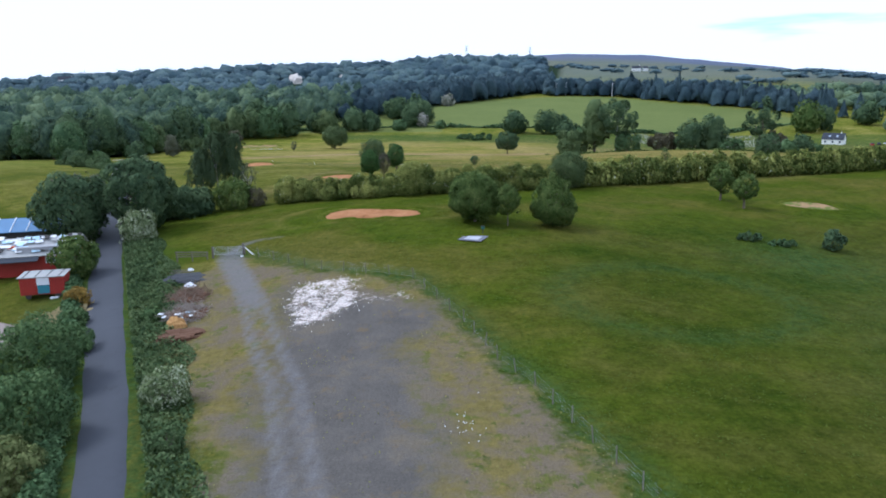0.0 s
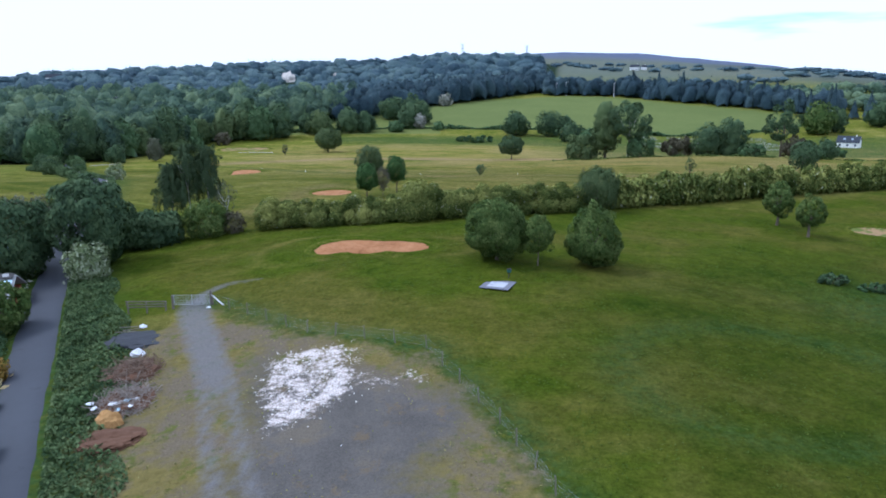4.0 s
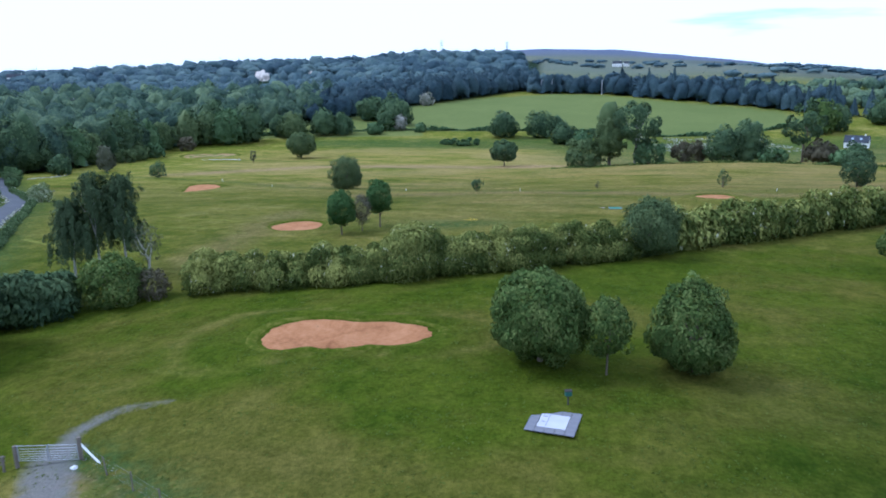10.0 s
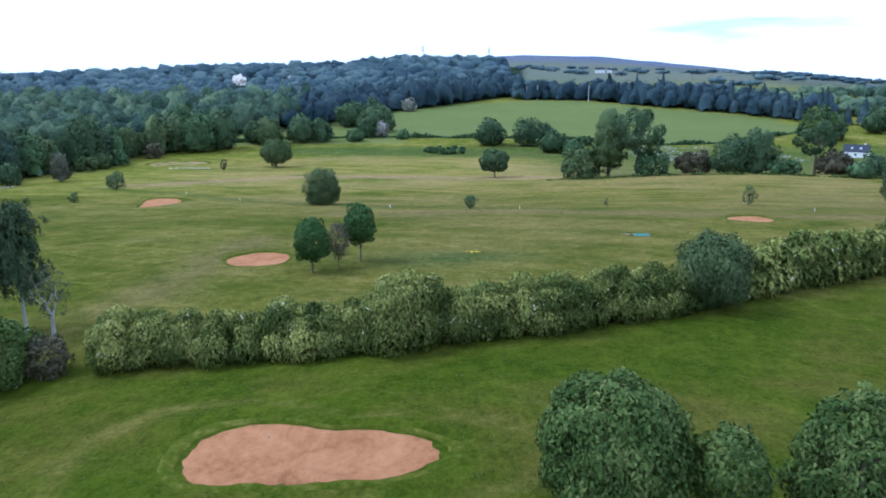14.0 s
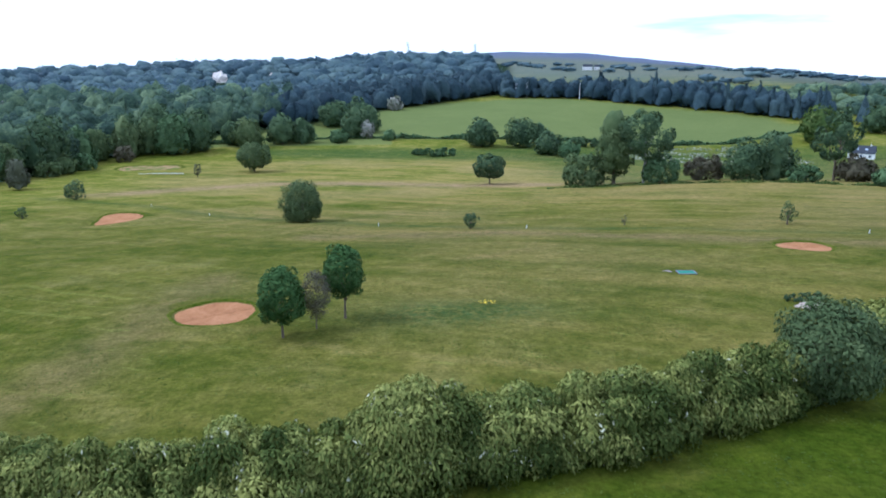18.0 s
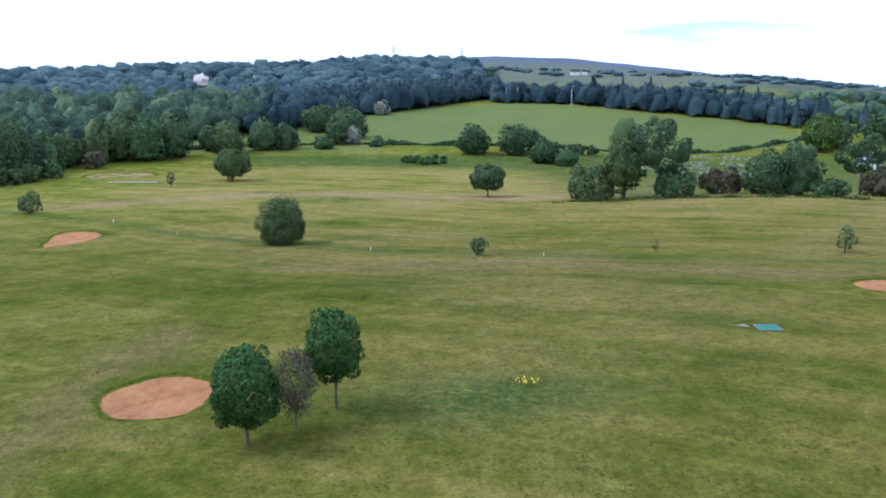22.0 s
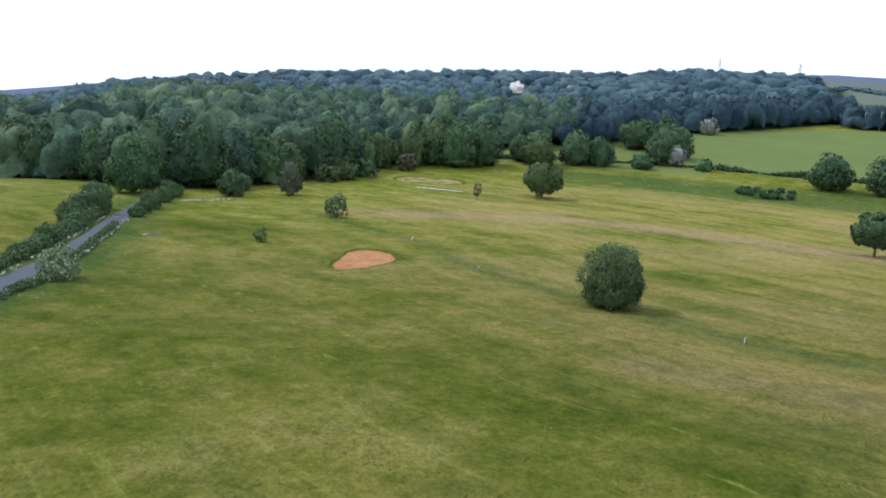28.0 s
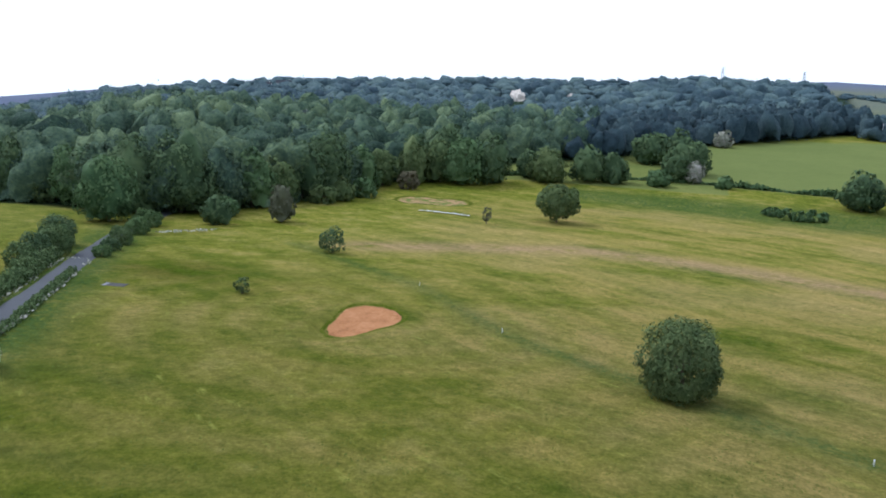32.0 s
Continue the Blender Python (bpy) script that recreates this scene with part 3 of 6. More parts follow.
paint("rough", np.clip(0.55 * np.exp(-((old_green - 9.5) / 1.6) ** 2) + 0.8 * np.exp(-(((gx - 45) / 9) ** 2 + ((gy - 90) / 7) ** 2)) + 0.75 * np.exp(-(weed_line / 1.8) ** 2) + np.exp(-((rd - 3) / 4) ** 2) * (gy < 300) + np.exp(-(fd / 2.2) ** 2) + np.exp(-(((gx - 1) / 9) ** 2 + ((gy - 152) / 4) ** 2)) + 0.8 * ease(105, 60, gy) * ease(25, 60, gx)
                       + ease(285, 300, gy) * ease(40, 70, gx) * (1 - ease(450, 468, gy)) * 0.8 + ease(405, 425, gy + 0.25 * gx) * (1 - ease(440, 462, gy + 0.1 * gx)) * (gx > -60), 0, 1))
fields = 0.5 + 0.5 * np.sign(lumps(gx, gy, 420, 8) + 0.25 * lumps(gx, gy, 150, 9))
farm = ease(640, 760, far) * ease(8, 12, az)
paint("pasture", np.clip(ease(-3, 3, inside(gx, gy, PASTURE)) + farm * (0.15 + 0.45 * fields) * (1 - ease(1900, 2600, far)) + ease(-130, -160, gx) * (gy < 320) * (gy > 120) * 0.15
                        + (gy > 464) * (gx > -130) * (gx < 0) * (gy < 620) * 0.8, 0, 1))
# painted haze: half strength over the farmland, full on the moor
paint("moor_haze", np.maximum(ease(1700, 2500, far), 0.5 * ease(650, 1100, far)))
# 0 on near ground, 1 far off; drives the painted brightness
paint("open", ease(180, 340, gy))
# near right corner: lush grass plus painted corner darkening
paint("deep", ease(104, 78, gy - 0.35 * gx) * ease(2, 22, gx))
hill_field = np.hypot((gx + 560) / 95, (gy - 1110) / 60)
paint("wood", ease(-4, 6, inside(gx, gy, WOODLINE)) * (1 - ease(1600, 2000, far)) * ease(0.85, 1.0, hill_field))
paint("yard", inside(gx, gy, YARD) * 1.0)
td, ta = near_line(gx, gy, TRACK)
wheels = np.where(ta < 98, np.maximum(0.45 - np.abs(td - 1.05), (1.15 - td) * ease(66, 78, gy) - 0.9 * (1 - ease(66, 78, gy))), 0.75 - td - 0.08 * (ta - 98))
paint("track", wheels)
paint("grit", np.clip(inside(gx, gy, GRIT), -8, 4))
cd = inside(gx, gy, CHALK)
tail = near_line(gx, gy, [(-9, 73), (-5.8, 72.4), (-3.2, 73.2)])[0]
paint("chalk", np.maximum(np.minimum(cd * 0.8 - 0.6, 0.4), 0.1 - tail * 0.8))
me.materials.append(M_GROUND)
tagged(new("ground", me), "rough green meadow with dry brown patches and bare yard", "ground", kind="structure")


# ---- builders ----
def mesh_of(bm, name):
    m = bpy.data.meshes.new(name)
    bm.to_mesh(m)
    bm.free()
    return m


def part(name, data, material, parent=None, label=""):
    if isinstance(data, bmesh.types.BMesh):
        data = mesh_of(data, name)
    if material and not data.materials:
        data.materials.append(material)
    ob = new(name, data)
    ob.parent = parent
    if label:
        ob["label"] = label
    return ob


def thing(name, x, y, label, category, z=None, turn=0.0, group="", kind=""):
    ob = new(name)
    ob.empty_display_size = 0.3
    ob.matrix_basis = pose(x, y, z_at(x, y) if z is None else z, 0, 0, turn)
    return tagged(ob, label, category, group, kind)


def box(bm, sx, sy, sz, at=(0, 0, 0), turn=(0, 0, 0), bevel=0.0):
    """A box that stands on at."""
    m = pose(*at, *turn) @ Matrix.Translation((0, 0, sz / 2)) @ Matrix.Diagonal((sx, sy, sz, 1))
    r = bmesh.ops.create_cube(bm, size=1.0, matrix=m)
    if bevel:
        es = list({e for v in r["verts"] for e in v.link_edges})
        bmesh.ops.bevel(bm, geom=es, offset=bevel, segments=1, affect="EDGES")
    return bm


def boxes(*rows):
    bm = bmesh.new()
    for r in rows:
        box(bm, *r)
    return bm


def tube(bm, a, b, r0, r1=None, sides=7):
    """A tapered round bar from a to b."""
    a, b = Vector(a), Vector(b)
    d = b - a
    m = Matrix.Translation((a + b) / 2) @ d.to_track_quat("Z", "Y").to_matrix().to_4x4()
    bmesh.ops.create_cone(bm, cap_ends=True, segments=sides, radius1=r0, radius2=r0 if r1 is None else r1, depth=d.length, matrix=m)
    return bm


def leaves(name, p, n, size, rng, long=1.5, flat=0.75, tone=None, soft=0.65, droop=0.0, core=None):
    """Leaf clumps as one mesh: folded four-cornered blades at p that face about along n."""
    k = len(p)
    out = n / (np.linalg.norm(n, axis=1, keepdims=True) + 1e-9)
    n = n * flat + rng.normal(size=(k, 3)) * (1 - flat) * 1.4
    n /= np.linalg.norm(n, axis=1, keepdims=True) + 1e-9
    n *= np.where((n * out).sum(1, keepdims=True) < 0, -1, 1)
    u = np.cross(n, rng.normal(size=(k, 3)))
    u /= np.linalg.norm(u, axis=1, keepdims=True) + 1e-9
    if droop:
        hang = out * 0.5 + np.array([0, 0, -1.0])
        u = u * (1 - droop) + (hang - n * (hang * n).sum(1, keepdims=True)) * droop
        u /= np.linalg.norm(u, axis=1, keepdims=True) + 1e-9
    v = np.cross(n, u)
    s = (np.asarray(size) * (0.65 + 0.7 * rng.rand(k)))[:, None]
    co = np.stack([p - u * s * long / 2, p - v * s * 0.42 + n * s * 0.16, p + u * s * long / 2, p + v * s * 0.42 + n * s * 0.16], 1).reshape(-1, 3)
    shade = out * soft + n * (1 - soft)
    shade /= np.linalg.norm(shade, axis=1, keepdims=True) + 1e-9
    shade = np.repeat(shade, 4, 0)
    loops, starts = np.arange(4 * k), np.arange(0, 4 * k, 4)
    if core is not None:
        cv, cf, cn, ct = core
        loops, starts = np.concatenate([loops, cf.ravel() + 4 * k]), np.concatenate([starts, 4 * k + 3 * np.arange(len(cf))])
        co, shade = np.concatenate([co, cv]), np.concatenate([shade, cn])
        tone = np.concatenate([np.zeros(k) if tone is None else tone, ct])
    m = bpy.data.meshes.new(name)
    m.vertices.add(len(co))
    m.vertices.foreach_set("co", co.astype(np.float32).ravel())
    m.loops.add(len(loops))
    m.loops.foreach_set("vertex_index", loops.astype(np.int32))
    m.polygons.add(len(starts))
    m.polygons.foreach_set("loop_start", starts.astype(np.int32))
    m.update(calc_edges=True)
    if tone is not None:
        m.attributes.new("tone", "FLOAT", "FACE").data.foreach_set("value", np.asarray(tone, np.float32))
    m.normals_split_custom_set_from_vertices(shade.tolist())
    return m


def lumpy_dome(sub):
    """Ways to the corners of a ball without its underside, and its triangles."""
    bm = bmesh.new()
    bmesh.ops.create_icosphere(bm, subdivisions=sub, radius=1)
    bmesh.ops.delete(bm, geom=[v for v in bm.verts if v.co.z < -0.55], context="VERTS")
    v = np.array([v.co for v in bm.verts])
    bm.verts.index_update()
    f = np.array([[v.index for v in f.verts] for f in bm.faces])
    bm.free()
    return v, f


DOMES = {2: lumpy_dome(2), 3: lumpy_dome(3)}


def crowns(rng, rows, sub, clumps, rough=0.20, cone=False):
    """Crowns as closed lumpy bodies, with places on them for leaf clumps. Rows: x, y, foot, height, width, tone, lift."""
    d0, f0 = DOMES[sub]
    x, y, g, h, w, tone, lift = (np.array(rows, float).T)[:, :, None]
    n = len(rows)
    ways, phase = rng.normal(size=(n, 9, 3)) * np.repeat((2.6, 4.6, 8.0), 3)[None, :, None], rng.rand(n, 9, 1) * 6.283
    gain = np.repeat((0.50, 0.34, 0.26), 3)[None, :, None]

    def body(d):
        wave = (np.sin(np.einsum("nki,nvi->nkv", ways, d) + phase) * gain).sum(1) * rough
        k = 1 + wave - 0.5 * rough
        if cone:
            up = np.clip((d[:, :, 2] + 0.55) / 1.55, 0, 1)
            flat = np.hypot(d[:, :, 0], d[:, :, 1]) + 1e-6
            r = w / 2 * (1 - up) ** 0.85 * k
            return np.stack([x + d[:, :, 0] / flat * r, y + d[:, :, 1] / flat * r, g + h * (0.06 + 0.94 * up)], -1)
        up = d[:, :, 2]
        mid, top, low = g + h * (lift + 0.42 * (1 - lift)), h * 0.58 * (1 - lift), h * 0.62 * (1 - lift)
        return np.stack([x + w / 2 * d[:, :, 0] * k, y + w / 2 * d[:, :, 1] * k, mid + np.where(up > 0, top, low) * up * k], -1)

    v = body(np.broadcast_to(d0, (n, *d0.shape)))
    a, b, c = (v[:, f0[:, i]] for i in range(3))
    fn = np.cross(b - a, c - a)
    vn = np.zeros_like(v)
    for i in range(3):
        np.add.at(vn, (slice(None), f0[:, i]), fn)
    vn /= np.linalg.norm(vn, axis=2, keepdims=True) + 1e-9
    faces = (f0[None] + (np.arange(n) * len(d0))[:, None, None]).reshape(-1, 3)
    core = (v.reshape(-1, 3), faces, vn.reshape(-1, 3), np.repeat(tone[:, 0], len(f0)))
    d = rng.normal(size=(n, clumps, 3)) + np.array((0, 0, 0.35))
    d /= np.linalg.norm(d, axis=2, keepdims=True)
    d[:, :, 2] = np.maximum(d[:, :, 2], -0.6)
    p = body(d)
    mid = np.stack([x[:, 0], y[:, 0], g[:, 0] + h[:, 0] * 0.5], -1)[:, None]
    p = mid + (p - mid) * (1.0 + 0.12 * rng.rand(n, clumps, 1))
    return core, p.reshape(-1, 3), d.reshape(-1, 3), np.repeat(tone[:, 0], clumps)


def puffs(rng, count, cx, cy, cz, rx, ry, rz, share=0.36, egg=0.0, lean=0.0):
    """Rounded boughs on the shell of a crown: rows of centre and radius."""
    i = np.arange(count) + 0.5
    ph, th = np.arccos(1 - 2 * i / count), np.pi * (1 + 5**0.5) * i + rng.rand() * 6
    d = np.stack([np.cos(th) * np.sin(ph), np.sin(th) * np.sin(ph), np.cos(ph)], 1)
    d += rng.normal(size=d.shape) * 0.10
    k = (0.66 + 0.16 * rng.rand(count))[:, None]
    w = (1 - egg * d[:, 2:3])
    c = np.array([cx, cy, cz]) + d * k * np.array([rx, ry, rz]) * np.concatenate([w, w, np.ones_like(w)], 1)
    r = np.minimum(min(rx, ry), rz) * share * (0.75 + 0.55 * rng.rand(count)) * (1 - egg * d[:, 2])
    return np.concatenate([c, r[:, None]], 1)


def shell(rng, pf, total, core, fuzz=0.16):
    """Points and outward ways on the outside of the boughs; core is the crown's centre."""
    w = pf[:, 3] ** 2
    i = rng.choice(len(pf), total, p=w / w.sum())
    d = rng.normal(size=(total, 3))
    d /= np.linalg.norm(d, axis=1, keepdims=True)
    out = pf[i, :3] - core
    out /= np.linalg.norm(out, axis=1, keepdims=True) + 1e-9
    d += out * 0.75
    d /= np.linalg.norm(d, axis=1, keepdims=True)
    p = pf[i, :3] + d * pf[i, 3:4] * (1 - fuzz + 2 * fuzz * rng.rand(total, 1))
    return p, d


def limbs(rng, h, r, top, spread_out, count=6, fork=0.3):
    """A tapered, slightly bent trunk with limbs that climb into the crown."""
    bm = bmesh.new()
    bend = [(0, 0, 0)]
    for k in range(1, 5):
        bend.append((rng.normal() * 0.03 * h * k / 4, rng.normal() * 0.03 * h * k / 4, top * k / 4))
    for k in range(4):
        tube(bm, bend[k], bend[k + 1], r * (1.15 - 0.22 * k), r * (0.93 - 0.22 * k), 8)
    for k in range(count):
        a, s = 6.283 * k / count + rng.rand(), fork + (0.9 - fork) * rng.rand()
        base = Vector(bend[min(4, 1 + int(s * 3))])
        base.z = top * s
        tip = base + Vector((math.cos(a) * spread_out, math.sin(a) * spread_out, (h - top * s) * (0.25 + 0.4 * rng.rand())))
        mid = base.lerp(tip, 0.5) + Vector((0, 0, -0.05 * h))
        tube(bm, base, mid, r * 0.42, r * 0.28, 6)
        tube(bm, mid, tip, r * 0.28, r * 0.08, 5)
    return bm


def tree(seed, x, y, h, w, label, mat, name="tree", clear=0.16, egg=0.0, size=0.22, density=46, boughs=46, share=0.36, bark=None, depth=1.0, group="", radius=0.0, fuzz=0.16, flat=0.7, category="tree", even=0.0, low=0.5, boxy=0.0, solid=0.0):
    rng = np.random.RandomState(seed)
    ob = thing(name, x, y, label, category, group=group, z=z_at(x, y) - 0.05)
    rz, cz = h * (1 - clear) / 2, h * (1 + clear) / 2
    r = radius or 0.022 * h + 0.05
    part("trunk", limbs(rng, h, r, h * 0.62, w * 0.28), bark or M_BARK, ob)
    pf = puffs(rng, boughs, 0, 0, cz, w / 2, w / 2 * depth, rz, share, egg)
    area = 4 * math.pi * (w / 2) * (rz + w / 2) / 2
    p, d = shell(rng, pf, int(area * density), np.array([0, 0, cz]), fuzz)
    if even:
        k = int(len(p) * even)
        e = rng.normal(size=(k, 3))
        e /= np.linalg.norm(e, axis=1, keepdims=True)
        e2 = e * (0.80 + 0.12 * rng.rand(k, 1) + 0.16 * np.array([noise.noise(Vector(v) * 2.5 + Vector((seed, 0, 0))) for v in e])[:, None])
        e2[:, :2] *= 1 - egg * e[:, 2:3]
        p[:k], d[:k] = e2 * np.array([w / 2, w / 2 * depth, rz]) + np.array([0, 0, cz]), e
    keep = p[:, 2] > 0.12 * h * min(1.0, clear * 4)
    whole = (p - np.array([0, 0, cz])) / np.array([w / 2, w / 2 * depth, rz])
    d = d * 0.55 + 0.6 * whole / (np.linalg.norm(whole, axis=1, keepdims=True) + 1e-9)
    p[:, :2] *= 1 + boxy * whole[:, 2:3] ** 2
    p[:, 2] = h * clear + 2 * rz * np.where(whole[:, 2] > 0, low + whole[:, 2] * (1 - low), low + whole[:, 2] * low)
    keep &= p[:, 2] > 0.03 * h
    bough = 0.16 * np.array([noise.noise(Vector(v) * 1.6 + Vector((seed, 5, 0))) for v in whole[keep] * 1.5])
    core = None
    if solid:
        core = crowns(rng, [(0, 0, 0, h * 0.97, w * solid, -0.05, clear)], 3, 1)[0]
    part("crown", leaves("crown", p[keep], d[keep], size, rng, flat=flat, long=1.9 if size < 0.3 else 1.5, droop=0.6, tone=bough, core=core), mat, ob)
    return ob


def bush(seed, x, y, h, w, label, mat, name="bush", size=0.2, density=50, boughs=22, depth=1.0, group="", turn=0.0, share=0.45, fuzz=0.2):
    rng = np.random.RandomState(seed)
    ob = thing(name, x, y, label, "bush", group=group, turn=turn, z=z_at(x, y) - 0.05)
    pf = puffs(rng, boughs, 0, 0, h * 0.48, w / 2, w / 2 * depth, h * 0.55, share)
    p, d = shell(rng, pf, int(math.pi * w * (h + w * depth) / 2 * density), np.array([0, 0, h * 0.3]), fuzz)
    keep = p[:, 2] > 0.02
    bm = bmesh.new()
    for k in range(5):
        a = k * 1.26 + seed
        tube(bm, (0.1 * math.cos(a), 0.1 * math.sin(a), 0), (math.cos(a) * w * 0.28, math.sin(a) * w * 0.28 * depth, h * 0.7), 0.05, 0.015, 5)
    part("stem_cluster", bm, M_BARK, ob)
    part("foliage", leaves("foliage", p[keep], d[keep], size, rng, long=1.9, droop=0.5), mat, ob)
    return ob


def hedge_row(seed, pts, name, label, mat, high, deep, size, density, kind="", sway=0.25, parts=("stem", "foliage")):
    """A grown-out hedge along a line; its height and depth swell and shrink."""
    rng = np.random.RandomState(seed)
    rows, stems, run = [], [], 0.0
    for (ax, ay), (bx, by) in zip(pts, pts[1:]):
        ln = math.hypot(bx - ax, by - ay)
        ux, uy = (bx - ax) / ln, (by - ay) / ln
        s = 0.0
        while s < ln:
            x, y = ax + ux * s, ay + uy * s
            hh, dd = high(x, y) * (1 + sway * (rng.rand() - 0.5)), deep(x, y) * (1 + sway * (rng.rand() - 0.5))
            g = z_at(x, y)
            for lift, across, rad in ((0.28, -0.32, 0.30), (0.28, 0.32, 0.30), (0.60, -0.20, 0.30), (0.62, 0.22, 0.28), (0.80, 0.0, 0.22)):
                o = across * dd + rng.normal() * 0.12
                rows.append((x - uy * o, y + ux * o, g + lift * hh + rng.normal() * 0.1, min(hh, dd) * rad * (0.8 + 0.4 * rng.rand())))
            if rng.rand() < 0.35:
                stems.append(((x, y, g - 0.1), (x + rng.normal() * 0.4, y + rng.normal() * 0.4, g + hh * 0.7)))
            s += min(hh, dd) * 0.24
        run += ln
    pf = np.array(rows)
    total = int((pf[:, 3] ** 2 * 4 * np.pi).sum() * density)
    i = rng.choice(len(pf), total, p=pf[:, 3] ** 2 / (pf[:, 3] ** 2).sum())
    d = rng.normal(size=(total, 3)) + np.array([0, 0, 0.35])
    d /= np.linalg.norm(d, axis=1, keepdims=True)
    p = pf[i, :3] + d * pf[i, 3:4] * (0.8 + 0.42 * rng.rand(total, 1))
    keep = p[:, 2] > land(p[:, 0], p[:, 1]) + 0.03
    if kind:
        return tagged(part(name, leaves(name, p[keep], d[keep], size, rng), mat), label, "hedge", kind=kind)
    ob = tagged(new(name), label, "hedge")
    x, y = pts[0]
    at = Vector((x, y, z_at(x, y)))
    ob.location = at
    for a, b in stems:
        part(parts[0], tube(bmesh.new(), Vector(a) - at, Vector(b) - at, 0.07, 0.03, 5), M_BARK, ob)
    # random tone per bough; upward-facing leaves coloured lighter, as lit from above
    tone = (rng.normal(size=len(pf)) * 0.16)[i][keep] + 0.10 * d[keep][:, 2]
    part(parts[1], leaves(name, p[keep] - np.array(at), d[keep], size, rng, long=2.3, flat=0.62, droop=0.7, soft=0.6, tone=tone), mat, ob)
    return ob


# ---- road, bunkers, yard furniture ----
def ribbon(name, pts, span, lift, material, label, category, step_len=2.0, cross=6, wobble=0.1):
    rng = np.random.RandomState(5)
    line = [Vector((*p, 0)) for p in pts]
    for _ in range(2):
        line = [line[0]] + [q for a, b in zip(line, line[1:]) for q in (a.lerp(b, 0.25), a.lerp(b, 0.75))] + [line[-1]]
    dense = []
    for a, b in zip(line, line[1:]):
        k = max(1, int((b - a).length / step_len))
        dense += [a.lerp(b, i / k) for i in range(k)]
    co, fa = [], []
    for i, p in enumerate(dense):
        d = (dense[min(i + 1, len(dense) - 1)] - dense[max(i - 1, 0)]).normalized()
        side = Vector((d.y, -d.x, 0))
        width = span(p.y)
        wl, wr = width / 2 + wobble * rng.normal() * 0.5, width / 2 + wobble * rng.normal() * 0.5
        for j in range(cross + 1):
            s = j / cross
            q = p + side * (-wl + (wl + wr) * s)
            drop = -0.25 if j in (0, cross) else 0.0
            co.append((q.x, q.y, z_at(q.x, q.y) + lift + 0.05 * math.sin(math.pi * s) + drop))
        if i:
            a = (i - 1) * (cross + 1)
            fa += [(a + j, a + j + 1, a + cross + 2 + j, a + cross + 1 + j) for j in range(cross)]
    m = bpy.data.meshes.new(name)
    m.from_pydata(co, [], fa)
    m.shade_smooth()
    return tagged(part(name, m, material), label, category, kind="structure")


ribbon("road", ROAD, lambda y: 3.9 + 1.0 * max(0.0, min(1.0, (y - 45) / 40)), 0.07, M_ASPHALT, "narrow grey asphalt lane without markings", "road")

BUNKER_LABELS = ["large kidney-shaped red sand bunker in the grass", "round red sand bunker beside three young trees", "square-ended red sand bunker in the mown grass",
                 "small oval red sand bunker", "shallow faded sand bunker in rough grass", "wide faded sand bunker round a grass island"]
for b, text in zip(BUNKERS, BUNKER_LABELS):
    co, fa, rings, n = [], [], 9, 72
    for k in range(rings + 1):
        for j in range(n):
            a = 2 * math.pi * j / n
            f = k / rings * float(rim(b, np.array(a))) * (1 + (0.012 * math.sin(11 * a + b[0]) + 0.012 * math.sin(23 * a) + 0.03 * noise.noise((3 * math.cos(a), 3 * math.sin(a), b[0]))) * k / rings)
            u, v = f * b[2] * math.cos(a), f * b[3] * math.sin(a) * skew(b, f * math.cos(a))
            c, s = math.cos(radians(b[4])), math.sin(radians(b[4]))
            x, y = b[0] + u * c - v * s, b[1] + u * s + v * c
            co.append((x, y, z_at(x, y) + (0.13 * min(1, (rings - k) / 2) if k < rings else -0.12)))
            if k:
                j2 = (j + 1) % n
                fa.append(((k - 1) * n + j, k * n + j, k * n + j2, (k - 1) * n + j2))
    m = bpy.data.meshes.new("sand_bunker")
    m.from_pydata(co, [], fa)
    m.shade_smooth()
    ob = tagged(new("sand_bunker"), text, "bunker", "golf bunkers")
    ob.location = (b[0], b[1], z_at(b[0], b[1]))
    m.transform(Matrix.Translation(-ob.location))
    part("sand", m, M_FADED if b[1] > 390 or b[0] > 55 else M_SAND, ob)
    co, fa = [], []
    for k, (out, lift) in enumerate(((0.97, 0.02), (1.01, 0.12), (1.04, 0.12), (1.08, 0.06), (1.13, -0.10))):
        for i in range(n):
            a = 2 * math.pi * i / n
            f = out * float(rim(b, np.array(a))) * (1 + 0.035 * noise.noise((4 * math.cos(a), 4 * math.sin(a), b[0] + 0.4 * k)))
            u, v = f * b[2] * math.cos(a), f * b[3] * math.sin(a) * skew(b, f * math.cos(a))
            c, s = math.cos(radians(b[4])), math.sin(radians(b[4]))
            x, y = b[0] + u * c - v * s, b[1] + u * s + v * c
            co.append(Vector((x, y, z_at(x, y) + lift)) - ob.location)
            if k:
                fa.append(((k - 1) * n + i, k * n + i, k * n + (i + 1) % n, (k - 1) * n + (i + 1) % n))
    m = bpy.data.meshes.new("grass_lip")
    m.from_pydata(co, [], fa)
    m.shade_smooth()
    part("grass_lip", m, M_LIP, ob, "turf lip round the sand")

